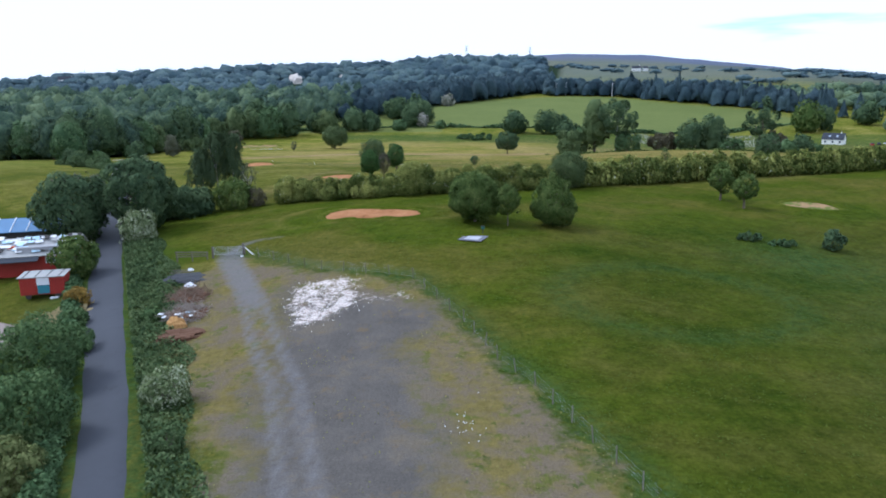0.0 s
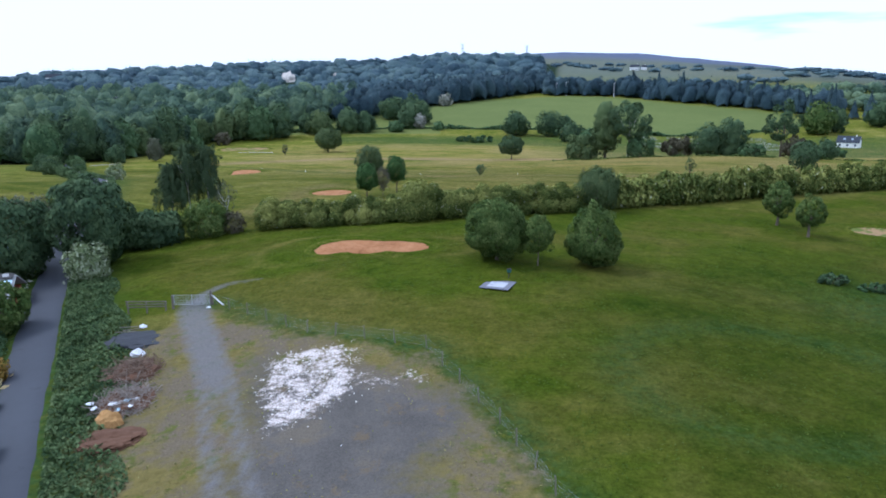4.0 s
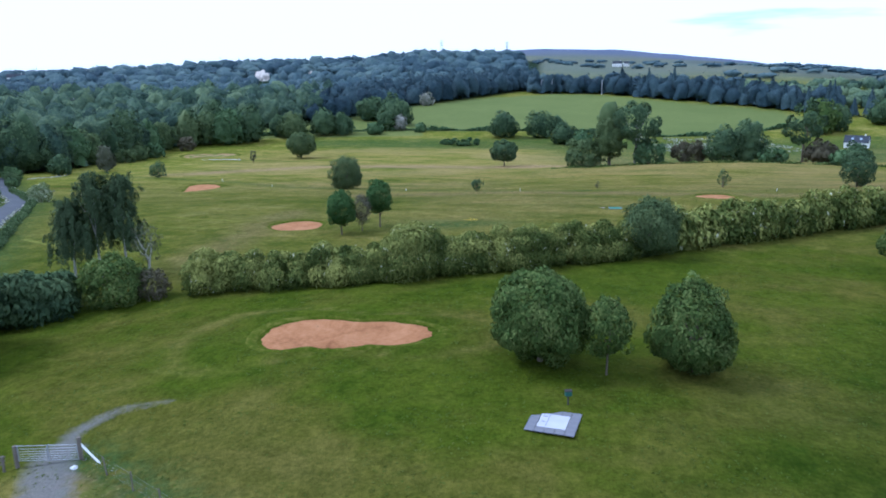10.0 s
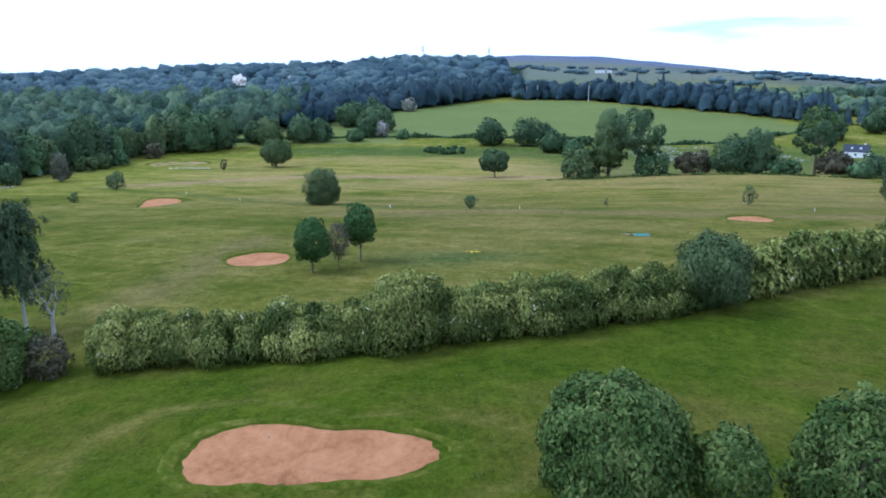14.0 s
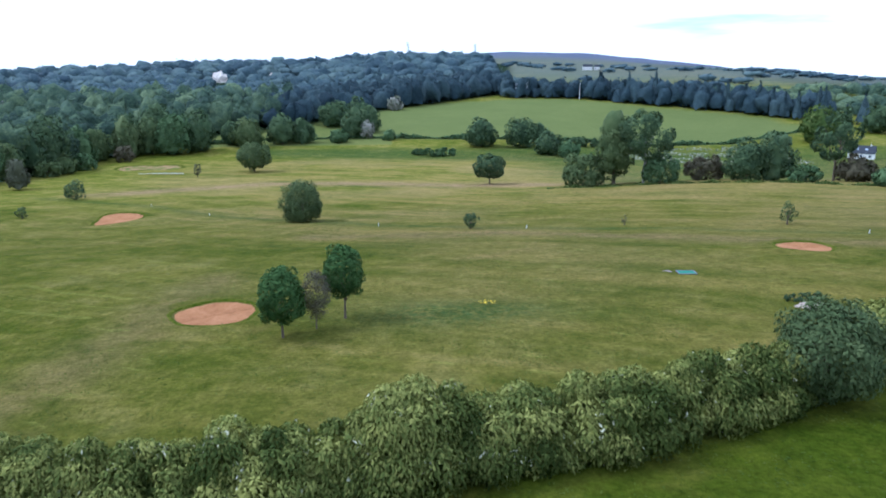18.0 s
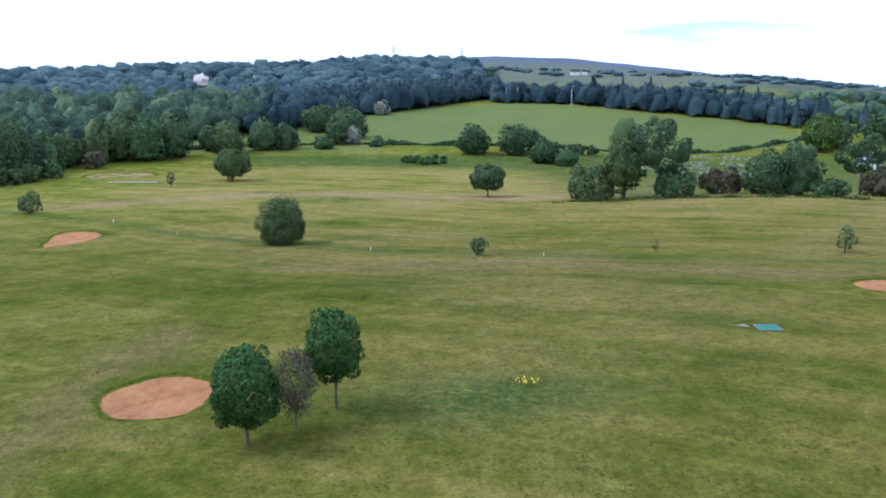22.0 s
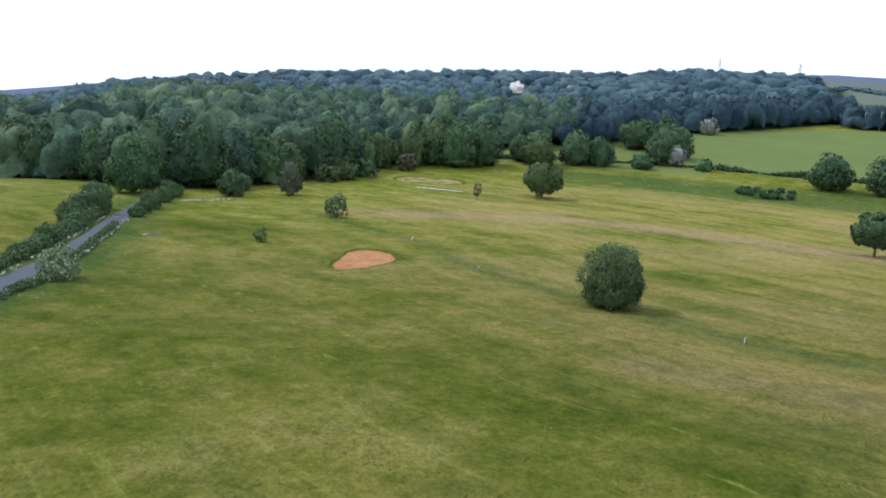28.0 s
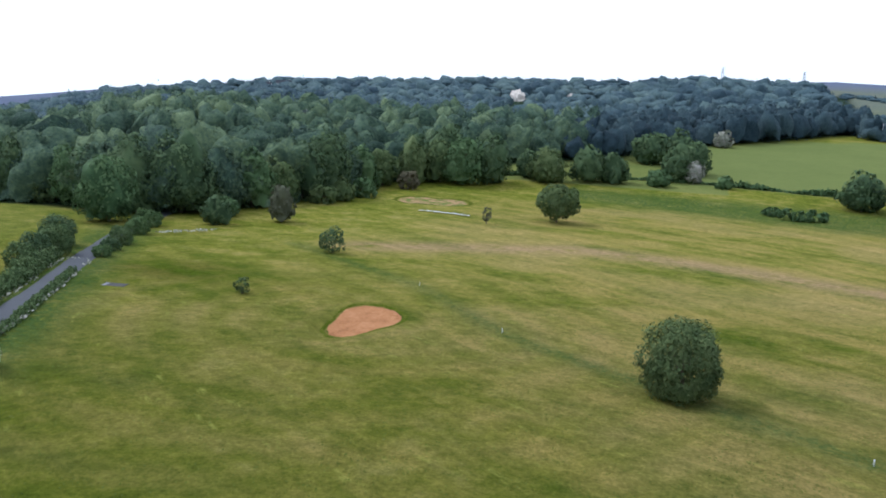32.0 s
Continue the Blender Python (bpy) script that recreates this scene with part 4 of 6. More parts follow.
# field gate
gx0, gy0, gx1, gy1 = -28.4, 92.5, -24.8, 92.5
ob = thing("field_gate", gx0, gy0, "closed galvanised seven-bar field gate across the track", "gate", z=z_at(-26.6, 92.5))
for k, hgt in enumerate((0.22, 0.36, 0.50, 0.66, 0.82, 1.0, 1.2)):
    part("gate_bar", tube(bmesh.new(), (0, 0, hgt), (3.6, 0, hgt), 0.017 if k not in (0, 6) else 0.022), M_STEEL, ob)
for k in (0.0, 1.8, 3.6):
    part("gate_stile", boxes((0.06, 0.05, 1.04, (k, 0.01, 0.2))), M_STEEL, ob)
for x, text in ((gx0 - 0.15, "weathered round timber gate post"), (gx1 + 0.15, "weathered round timber gate post with a strut")):
    ob = thing("gate_post", x, gy0, text, "post", group="gate posts")
    part("post", tube(bmesh.new(), (0, 0, -0.4), (0, 0, 1.45), 0.13, 0.12, 10), M_RAIL, ob)
    if x > -26:
        part("strut", tube(bmesh.new(), (0.05, 0, 1.0), (1.6, -0.9, 0.02), 0.07, 0.06, 7), M_WHITE, ob, "pale timber strut")
ob = thing("rail_fence", -29.2, 92.2, "broken grey timber rail fence beside the gate", "fence", turn=180)
for k in range(3):
    part("post", boxes((0.12, 0.12, 1.3, (1.9 * k, 0, -0.3))), M_RAIL, ob)
for k, hgt in enumerate((0.35, 0.62, 0.9)):
    part("rail", boxes((4.1, 0.05, 0.12, (1.95, -0.08, hgt), (0, 2 - 1.5 * k, 1.5 * k - 1), 0.01)), M_RAIL, ob)

# stock fence round the yard
ob = thing("stock_fence", *FENCE[0], "wire stock fence on thin timber posts", "fence")
at, posts = ob.location, []
for (ax, ay), (bx, by) in zip(FENCE, FENCE[1:]):
    k = max(1, round(math.hypot(bx - ax, by - ay) / 3.0))
    posts += [(ax + (bx - ax) * i / k, ay + (by - ay) * i / k) for i in range(k)]
post_mesh = mesh_of(tube(bmesh.new(), (0, 0, -0.3), (0, 0, 1.2), 0.045, 0.04, 7), "post")
rng = np.random.RandomState(3)
for x, y in posts:
    o = part("post", post_mesh, M_RAIL, ob)
    o.matrix_basis = Matrix.Translation(Vector((x, y, z_at(x, y))) - at) @ pose(0, 0, 0, rng.normal() * 3, rng.normal() * 3, 0)
for hgt in (0.25, 0.5, 0.75, 1.05):
    bm = bmesh.new()
    for (ax, ay), (bx, by) in zip(posts, posts[1:]):
        tube(bm, Vector((ax, ay, z_at(ax, ay) + hgt)) - at, Vector((bx, by, z_at(bx, by) + hgt)) - at, 0.003, sides=4)
    part("wire", bm, M_STEEL, ob)

# tee with slabs round a white mat
ob = thing("tee_mat", 4.2, 91.5, "worn white artificial tee mat in grey paving slabs", "golf tee", turn=-22, z=z_at(4.2, 91.5) + 0.02)
slab = mesh_of(boxes((0.58, 0.58, 0.06, (0, 0, 0), (0, 0, 0), 0.01)), "paving_slab")
for i in range(5):
    for j in range(5):
        if i in (0, 4) or j in (0, 4):
            part("paving_slab", slab, M_SLAB, ob).matrix_basis = pose(-1.2 + 0.6 * i, -1.2 + 0.6 * j, 0.0, 0, 0, 0.6 * ((i * 7 + j * 3) % 3 - 1))
part("mat", boxes((1.76, 1.76, 0.075, (0, 0, 0), (0, 0, 0), 0.015)), M_MAT, ob)
part("worn_strip", boxes((0.04, 1.5, 0.006, (-0.35, 0, 0.077)), (0.25, 0.12, 0.006, (-0.6, 0.5, 0.077)), (0.2, 0.1, 0.006, (-0.6, -0.2, 0.077))), M_SLAB, ob, "grey worn seam")
ob = thing("ball_washer", 5.5, 93.6, "small green ball washer on a post", "golf fixture")
part("post", tube(bmesh.new(), (0, 0, -0.2), (0, 0, 0.75), 0.05), M_DARK, ob)
part("body", boxes((0.42, 0.3, 0.32, (0, 0, 0.62), (0, 0, 0), 0.04)), plain("washer_green", (0.03, 0.10, 0.08), 0.5), ob)
part("lid", boxes((0.46, 0.34, 0.06, (0, 0, 0.95), (0, 0, 0), 0.02)), M_DARK, ob)

ob = thing("green_tee_mat", 27.6, 165.0, "turquoise artificial tee mat with a pale frame", "golf tee", turn=-8, z=z_at(27.6, 165) + 0.05)
part("mat", boxes((1.8, 1.3, 0.06, (0, 0, 0), (0, 0, 0), 0.01)), M_TURF, ob)
for sx, sy, x, y in ((2.0, 0.1, 0, 0.7), (2.0, 0.1, 0, -0.7), (0.1, 1.3, 0.95, 0), (0.1, 1.3, -0.95, 0)):
    part("frame_board", boxes((sx, sy, 0.1, (x, y, -0.02))), M_SLAB, ob)
part("bare_patch", boxes((1.6, 1.2, 0.03, (-2.2, 0.3, -0.06), (0, 0, 20), 0.01)), M_GRAVEL, ob, "bare trodden earth")
ob = thing("green_tee_mat", -100.5, 246.5, "worn dark grey tee mat in long grass", "golf tee", turn=10, z=z_at(-100.5, 246.5) + 0.06)
part("mat", boxes((2.8, 1.6, 0.06, (0, 0, 0), (0, 0, 0), 0.01)), M_DARK, ob)
part("slab", boxes((0.6, 1.6, 0.06, (-1.8, 0, 0), (0, 0, 0), 0.01)), M_SLAB, ob)

for x, y in ((18.8, 210.3), (-6.3, 221.0), (-42.6, 248.8), (66, 190), (-61.7, 272)):
    ob = thing("marker_stake", x, y, "short white boundary stake in the grass", "stake", group="white stakes")
    part("stake", boxes((0.08, 0.08, 0.65, (0, 0, -0.15), (0, 0, 20), 0.015)), M_WHITE, ob)
    part("cap", boxes((0.10, 0.10, 0.04, (0, 0, 0.5), (0, 0, 20))), M_WHITE, ob)

# long white sheet laid on the grass
bm = bmesh.new()
for k in range(24):
    x = -8.5 + 17 * k / 23
    for s in (-0.5, 0.5):
        y = 0.35 * math.sin(k * 0.5) - 0.10 * x + s * (1.3 + 0.25 * math.sin(k * 1.7))
        bm.verts.new((x, y, z_at(-88 + x, 373 + y) - z_at(-88, 373) + 0.35 + 0.05 * math.sin(k * 2.1)))
bm.verts.ensure_lookup_table()
for k in range(23):
    bm.faces.new([bm.verts[i] for i in (2 * k, 2 * k + 2, 2 * k + 3, 2 * k + 1)])
bmesh.ops.solidify(bm, geom=bm.faces[:], thickness=0.05)
ob = thing("white_sheet", -88, 373, "long strip of white fleece on the grass", "sheet")
part("sheet", bm, M_WHITE, ob)


def heap(name, x, y, rx, ry, h, mat, label, category, seed, turn=0.0, rough=0.22):
    """A rough pile: a dome of broken surface."""
    rng = np.random.RandomState(seed)
    bm = bmesh.new()
    bmesh.ops.create_icosphere(bm, subdivisions=4, radius=1)
    for v in bm.verts:
        d = Vector(v.co)
        k = 1 + rough * (noise.noise(d * 2.3 + Vector((seed, 0, 0))) + 0.5 * noise.noise(d * 6 + Vector((0, seed, 0))))
        v.co = Vector((d.x * rx * k, d.y * ry * k, max(d.z, -0.25) * h * k))
    ob = thing(name, x, y, label, category, turn=turn)
    part("mass", bm, mat, ob)
    return ob


heap("grit_heap", -28.8, 85.0, 2.7, 2.3, 0.20, M_BLACK, "low heap of black grit by the hedge", "heap", 1, 0, 0.38)
heap("soil_heap", -24.0, 67.0, 2.3, 1.6, 0.5, M_SOIL, "low heap of reddish brown soil", "heap", 2, 10, 0.4)
heap("clay_heap", -25.2, 69.3, 0.95, 0.85, 1.05, M_TAN, "tan clay lump beside the soil heap", "heap", 3, 0, 0.25)


def brush_pile(x, y, w, h, seed, label, mat, count=520):
    rng = np.random.RandomState(seed)
    ob = thing("brush_pile", x, y, label, "heap")
    bm = bmesh.new()
    for _ in range(count):
        a, r = rng.rand() * 6.283, w * 0.5 * rng.rand() ** 0.7
        c = Vector((r * math.cos(a), r * math.sin(a) * 1.2, h * (1 - (r / w * 2) ** 2) * rng.rand() + 0.05))
        d = Vector((rng.normal(), rng.normal(), rng.normal() * 0.4)).normalized() * (0.3 + 0.6 * rng.rand())
        c.z = max(c.z, abs(d.z) + 0.02)
        tube(bm, c - d, c + d, 0.03, 0.012, 4)
    part("brushwood", bm, mat, ob)
    bm = bmesh.new()
    bmesh.ops.create_icosphere(bm, subdivisions=3, radius=1)
    for v in bm.verts:
        k = 1 + 0.3 * noise.noise(v.co * 2.5 + Vector((seed, 3, 0)))
        v.co = Vector((v.co.x * w * 0.45 * k, v.co.y * w * 0.52 * k, max(v.co.z, -0.2) * h * 0.6 * k))
    part("core", bm, M_SOIL, ob)
    return ob


brush_pile(-26.6, 77.8, 4.6, 1.0, 4, "pile of dead brown brushwood", M_TWIG)
ob = brush_pile(-25.3, 72.8, 4.6, 1.0, 6, "pile of grey cuttings with white rubbish", plain("grey_cuttings", (0.26, 0.22, 0.19), 0.95, grain=6, vary=0.4))
rng = np.random.RandomState(12)
for k in range(9):
    bm = bmesh.new()
    bmesh.ops.create_icosphere(bm, subdivisions=2, radius=1)
    for v in bm.verts:
        v.co *= 1 + 0.5 * noise.noise(v.co * 3 + Vector((k, 0, 0)))
    bmesh.ops.scale(bm, vec=(0.16 + 0.2 * rng.rand(), 0.16 + 0.2 * rng.rand(), 0.08), verts=bm.verts)
    part("rubbish_bag", bm, M_WHITE if k % 3 else M_PALEBLUE, ob, "crumpled pale plastic").location = (rng.normal() * 0.9, -1.0 + rng.normal() * 0.6, 0.35 + 0.3 * rng.rand())
for x, y, s in ((-27.8, 81.4, 0.62), (-24.6, 91.4, 0.2), (-30.0, 88.2, 0.35)):
    bm = bmesh.new()
    bmesh.ops.create_icosphere(bm, subdivisions=3, radius=s)
    for v in bm.verts:
        k = 1 + 0.35 * noise.noise(v.co * 3 / s * 0.6 + Vector((x, y, 0)))
        v.co = Vector((v.co.x * k, v.co.y * k * 0.8, max(v.co.z, -0.3 * s) * k * 0.7))
    ob = thing("rubbish_sack", x, y, "crumpled white plastic sack on the ground", "sack", group="white sacks", z=z_at(x, y) + 0.2 * s)
    part("sack", bm, M_WHITE, ob)
    part("tied_neck", tube(bmesh.new(), (0, 0, 0.45 * s), (0.1 * s, 0, 0.85 * s), 0.12 * s, 0.25 * s, 8), M_WHITE, ob)
for k, (x, y, a) in enumerate(((-31.0, 88.4, 20), (-30.4, 87.6, 35), (-30.8, 86.9, 15))):
    tagged(part("loose_plank", boxes((2.4, 0.14, 0.05, (0, 0, 0), (0, 0, 0), 0.008)), M_RAIL), "loose grey plank lying in the weeds", "plank", "loose planks").matrix_basis = pose(x, y, z_at(x, y) + 0.12 + 0.05 * k, 0, 4, a)

# broken white rubble and grit on the chalky patch
rng = np.random.RandomState(21)
pt = rng.uniform((-16, 64), (-2.5, 80), (9000, 2))
pt = pt[(inside(pt[:, 0], pt[:, 1], CHALK) + rng.normal(size=len(pt)) * 0.9) > 0.5][:350]
bm = bmesh.new()
bmesh.ops.create_icosphere(bm, subdivisions=1, radius=1)
sv, sf = np.array([v.co for v in bm.verts]), np.array([[v.index for v in f.verts] for f in bm.faces])
bm.free()
sc = (0.03 + 0.06 * rng.rand(len(pt)) ** 3)[:, None, None] * (0.6 + 0.8 * rng.rand(len(pt), 1, 3))
pv = sv[None] * sc * (1 + 0.3 * rng.normal(size=(len(pt), len(sv), 1)) * 0.5) + np.concatenate([pt, land(pt[:, 0], pt[:, 1])[:, None] + 0.02], 1)[:, None]
m = bpy.data.meshes.new("rubble")
m.from_pydata(pv.reshape(-1, 3).tolist(), [], (sf[None] + (np.arange(len(pt)) * len(sv))[:, None, None]).reshape(-1, 3).tolist())
tagged(part("rubble", m, plain("white_rubble", (0.74, 0.70, 0.66), 0.9, grain=3, vary=0.25)), "scattered broken white plaster rubble", "rubble", kind="stuff")

chip = bpy.data.meshes.new("litter_chip")
chip.from_pydata((sv * np.array((0.05, 0.04, 0.03))).tolist(), [], sf.tolist())
rng = np.random.RandomState(29)
for k in range(26):
    x, y = (2.0 + 0.6 * rng.normal(), 47.8 + 0.9 * rng.normal()) if k < 22 else ((-8.0, 64.0), (-18.5, 52.0), (-17.4, 45.5), (3.0, 52.5))[k - 22]
    chip_ob = tagged(part("litter_chip", chip, M_WHITE), "small white chip of litter on the grit", "litter", "litter chips")
    chip_ob.matrix_basis = pose(x, y, z_at(x, y) + 0.02, 0, 0, 360 * rng.rand())

# ---- trees and hedges of the field ----
tree(11, 4.8, 100.2, 6.9, 7.3, "round leafy green lime tree on the grass", M_ROUND, clear=0.05, egg=0.03, low=0.45, size=0.14, density=150, boughs=100, share=0.23, even=0.12, fuzz=0.24, group="trees by the tee")
tree(12, 9.0, 97.8, 5.9, 3.3, "slim young leafy tree between two larger trees", M_ROUND, clear=0.26, size=0.13, density=110, boughs=60, share=0.24, even=0.3, egg=0.14, group="trees by the tee", fuzz=0.25, radius=0.07)
tree(13, 15.3, 98.8, 7.3, 5.8, "dense egg-shaped green tree on the grass", M_ROUND, clear=0.03, egg=0.24, low=0.38, size=0.14, density=150, boughs=130, share=0.20, even=0.22, fuzz=0.20, group="trees by the tee")
tree(14, 47.0, 124.6, 6.6, 3.9, "young round-headed tree with a bare stem", M_ROUND, clear=0.25, egg=0.16, low=0.42, size=0.18, density=60, boughs=40, share=0.28)
tree(15, 48.6, 118.6, 6.1, 3.6, "young round-headed tree with a bare stem", M_ROUND, clear=0.25, egg=0.16, low=0.42, size=0.18, density=60, boughs=40, share=0.28)
tree(16, -13.9, 147.3, 6.2, 3.9, "young dark green maple with a slim grey stem", M_CHERRY, clear=0.2, egg=0.12, size=0.145, density=125, boughs=80, share=0.22, even=0.3, group="three young trees", radius=0.1)
tree(17, -9.0, 151.4, 6.8, 3.7, "young dark green maple with a slim grey stem", M_CHERRY, clear=0.27, egg=0.06, size=0.145, density=125, boughs=80, share=0.22, even=0.3, group="three young trees", radius=0.1)
tree(18, -11.3, 148.9, 4.9, 1.9, "thin young tree with sparse greyish twigs", M_TWIGGY, clear=0.26, size=0.09, density=210, boughs=26, share=0.5, group="three young trees", radius=0.06, fuzz=0.5, flat=0.2)
tree(19, -20.8, 232.0, 7.8, 7.2, "broad dense greyish green willow bush tree", M_WILLOW, clear=0.0, egg=0.06, low=0.42, boxy=0.30, size=0.18, density=95, boughs=60, share=0.27, even=0.2, fuzz=0.36)
tree(20, 9.4, 212.2, 2.8, 2.2, "small egg-shaped shrub on a short stem", M_OAK, clear=0.12, egg=-0.08, size=0.15, density=60, boughs=20, name="shrub", category="shrub")
tree(21, 27.4, 312.0, 9.0, 9.6, "lone spreading green tree on the field", M_OAK, clear=0.22, size=0.42, density=17, boughs=40, share=0.32)
tree(22, 61.0, 203.5, 4.0, 2.0, "thin upright sapling in long grass", M_WILLOW, clear=0.18, egg=0.25, size=0.16, density=40, boughs=18, share=0.42, name="sapling", category="sapling")
tree(23, 36.0, 211.0, 1.7, 1.0, "tiny sapling in long grass", M_GREY, clear=0.1, size=0.10, density=50, boughs=10, name="sapling", category="sapling")
tree(24, -88.0, 294.0, 5.2, 4.2, "small bushy sapling in rough grass", M_OAK, clear=0.1, egg=0.2, size=0.3, density=24, boughs=20, name="sapling", category="sapling", share=0.42)
tree(25, -82.5, 251.5, 2.5, 2.1, "small bushy sapling in rough grass", M_WILLOW, clear=0.08, size=0.2, density=34, boughs=14, name="sapling", category="sapling")
tree(26, -71.5, 360.0, 4.8, 2.6, "thin greyish sapling near the far bunker", M_GREY, clear=0.15, size=0.3, density=18, boughs=14, name="sapling", category="sapling")
tree(27, -54.0, 376.0, 10.5, 12.0, "leaning wide-crowned willow on the field edge", M_WILLOW, clear=0.12, size=0.5, density=12, boughs=36, egg=-0.18)
tree(28, 22.4, 131.0, 6.6, 6.6, "dark greyish willow growing out of the hedge", M_WILLOW, clear=0.02, size=0.16, density=100, boughs=54, share=0.28, egg=0.12, even=0.35, fuzz=0.3)
tree(29, 86.0, 197.0, 7.4, 6.2, "rounded dark tree beyond the hedge", M_OAK, clear=0.08, size=0.32, density=26, boughs=34)
# birches by the hedge end, chestnut and blossom by the lane
def birch(seed, x, y, h, w):
    """A birch: twigs hang in long curtains from a tall narrow crown."""
    rng = np.random.RandomState(seed)
    ob = thing("tree", x, y, "tall birch with drooping dark green twigs", "tree", group="birches", z=z_at(x, y) - 0.05)
    part("trunk", limbs(rng, h, 0.14, h * 0.8, w * 0.14, 5), M_BIRCH, ob)
    ends, per, each = 30, 9, 52
    n = ends * per
    tip = h * (0.40 + 0.60 * (np.arange(ends) + rng.rand(ends)) / ends)
    ta, tr = np.arange(ends) * 2.4 + rng.rand(ends), w / 2 * (1 - 0.72 * (tip / h) ** 2) * (0.35 + 0.65 * rng.rand(ends))
    cx, cy = np.repeat(tr * np.cos(ta), per) + rng.normal(size=n) * 0.5, np.repeat(tr * np.sin(ta), per) + rng.normal(size=n) * 0.5
    a, r = np.arctan2(cy, cx), np.hypot(cx, cy)
    top = np.minimum(np.repeat(tip, per) + rng.normal(size=n) * 0.3, h)
    fall = np.minimum(0.6 + 2.0 * rng.rand(n) ** 1.5, top - 1.0)
    t = rng.rand(n, each)
    spread_out = r[:, None] * (1 + 0.12 * t)
    p = np.stack([np.cos(a)[:, None] * spread_out, np.sin(a)[:, None] * spread_out, top[:, None] - fall[:, None] * t], -1).reshape(-1, 3) + rng.normal(size=(n * each, 3)) * np.array([0.13, 0.13, 0.1])
    d = np.stack([np.repeat(np.cos(a), each), np.repeat(np.sin(a), each), np.repeat(0.1 + 0.8 * (top / h) ** 2, each)], 1)
    part("crown", leaves("crown", p, d, 0.12, rng, long=2.4, flat=0.6, droop=0.85), M_WEEP, ob)


for k, (x, y, h, w) in enumerate(((-39.4, 132.2, 12.0, 6.6), (-36.8, 133.0, 11.6, 6.2), (-42.0, 131.6, 9.4, 6.0))):
    birch(40 + k, x, y, h, w)
tree(44, -33.6, 131.0, 6.4, 2.6, "half-dead birch with bare white limbs", M_GREY, clear=0.28, size=0.16, density=14, boughs=16, share=0.42, bark=M_BIRCH, group="birches", fuzz=0.4)
tree(45, -44.6, 111.0, 11.6, 9.6, "large dark horse chestnut overhanging the lane", M_OAK, clear=0.06, egg=0.10, size=0.26, density=56, boughs=70, share=0.24)
bush(46, -43.2, 106.2, 4.2, 4.6, "elder bush covered in cream blossom by the lane", M_BLOOM, size=0.26, density=44)
tree(47, -54.6, 110.0, 10.0, 9.4, "large dark bushy tree beside the lane", M_OAK, clear=0.0, size=0.34, density=34, boughs=56, share=0.30)
tree(48, -57.0, 118.0, 8.5, 9.0, "pale thin-leaved tree behind the huts", M_GREY, clear=0.2, size=0.3, density=14, boughs=40, fuzz=0.4)
tree(49, -45.4, 91.5, 5.0, 5.0, "leafy tree standing over the red hut", M_ROUND, clear=0.05, size=0.26, density=42, boughs=36)
bush(50, -39.8, 80.0, 2.1, 2.2, "orange-brown shrub on the lane verge", leaf_mat("rusty_leaves", (0.09, 0.06, 0.015), (0.20, 0.13, 0.03), (0.33, 0.22, 0.05)))
bush(51, -20.3, 53.6, 2.6, 3.0, "rounded elder bush with cream blossom", M_BLOOM, size=0.17, density=70)
for k, (x, y, h, w) in enumerate(((-32.5, 58.5, 5.6, 6.0), (-28.5, 48.6, 4.6, 6.0), (-26.6, 43.0, 2.8, 4.4), (-36.0, 52.0, 4.8, 6.5), (-31.0, 39.5, 3.6, 5.0), (-33.5, 66.0, 2.4, 3.6), (-37.0, 73.5, 1.6, 2.4))):
    bush(60 + k, x, y, h, w, "leafy green willow bush beside the lane", M_SALLOW if k != 2 else M_YELLOWISH, size=0.17, density=80, boughs=46, share=0.34, fuzz=0.3, group="lane-side bushes")

HEDGE_A = [(-25.9, 123.4), (-19.7, 122.8), (-12.4, 122.4), (-5.0, 122.6), (-1.1, 124.0), (7.0, 125.2), (16.7, 129.2), (20.0, 131.0)]
HEDGE_B = [(24.5, 133.5), (37.5, 140.6), (45, 144), (67, 153.5), (86, 160), (120, 172), (170, 186)]
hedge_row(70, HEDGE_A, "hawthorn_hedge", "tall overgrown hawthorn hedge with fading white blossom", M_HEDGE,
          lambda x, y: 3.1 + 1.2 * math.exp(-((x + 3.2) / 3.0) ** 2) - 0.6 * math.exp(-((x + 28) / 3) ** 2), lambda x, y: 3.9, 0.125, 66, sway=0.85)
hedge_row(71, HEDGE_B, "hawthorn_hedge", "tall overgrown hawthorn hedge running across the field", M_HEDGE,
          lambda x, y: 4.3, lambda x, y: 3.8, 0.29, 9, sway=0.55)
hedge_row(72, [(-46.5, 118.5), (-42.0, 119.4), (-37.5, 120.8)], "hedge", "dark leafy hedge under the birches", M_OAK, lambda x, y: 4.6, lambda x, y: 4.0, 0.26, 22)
bush(73, -33.8, 122.0, 4.9, 5.6, "rounded bright green hawthorn at the hedge end", M_ROUND, size=0.2, density=60, boughs=34, share=0.34)
bush(74, -30.3, 122.6, 2.9, 2.6, "dark greyish bush at the hedge end", M_REDDISH, size=0.18, density=60)

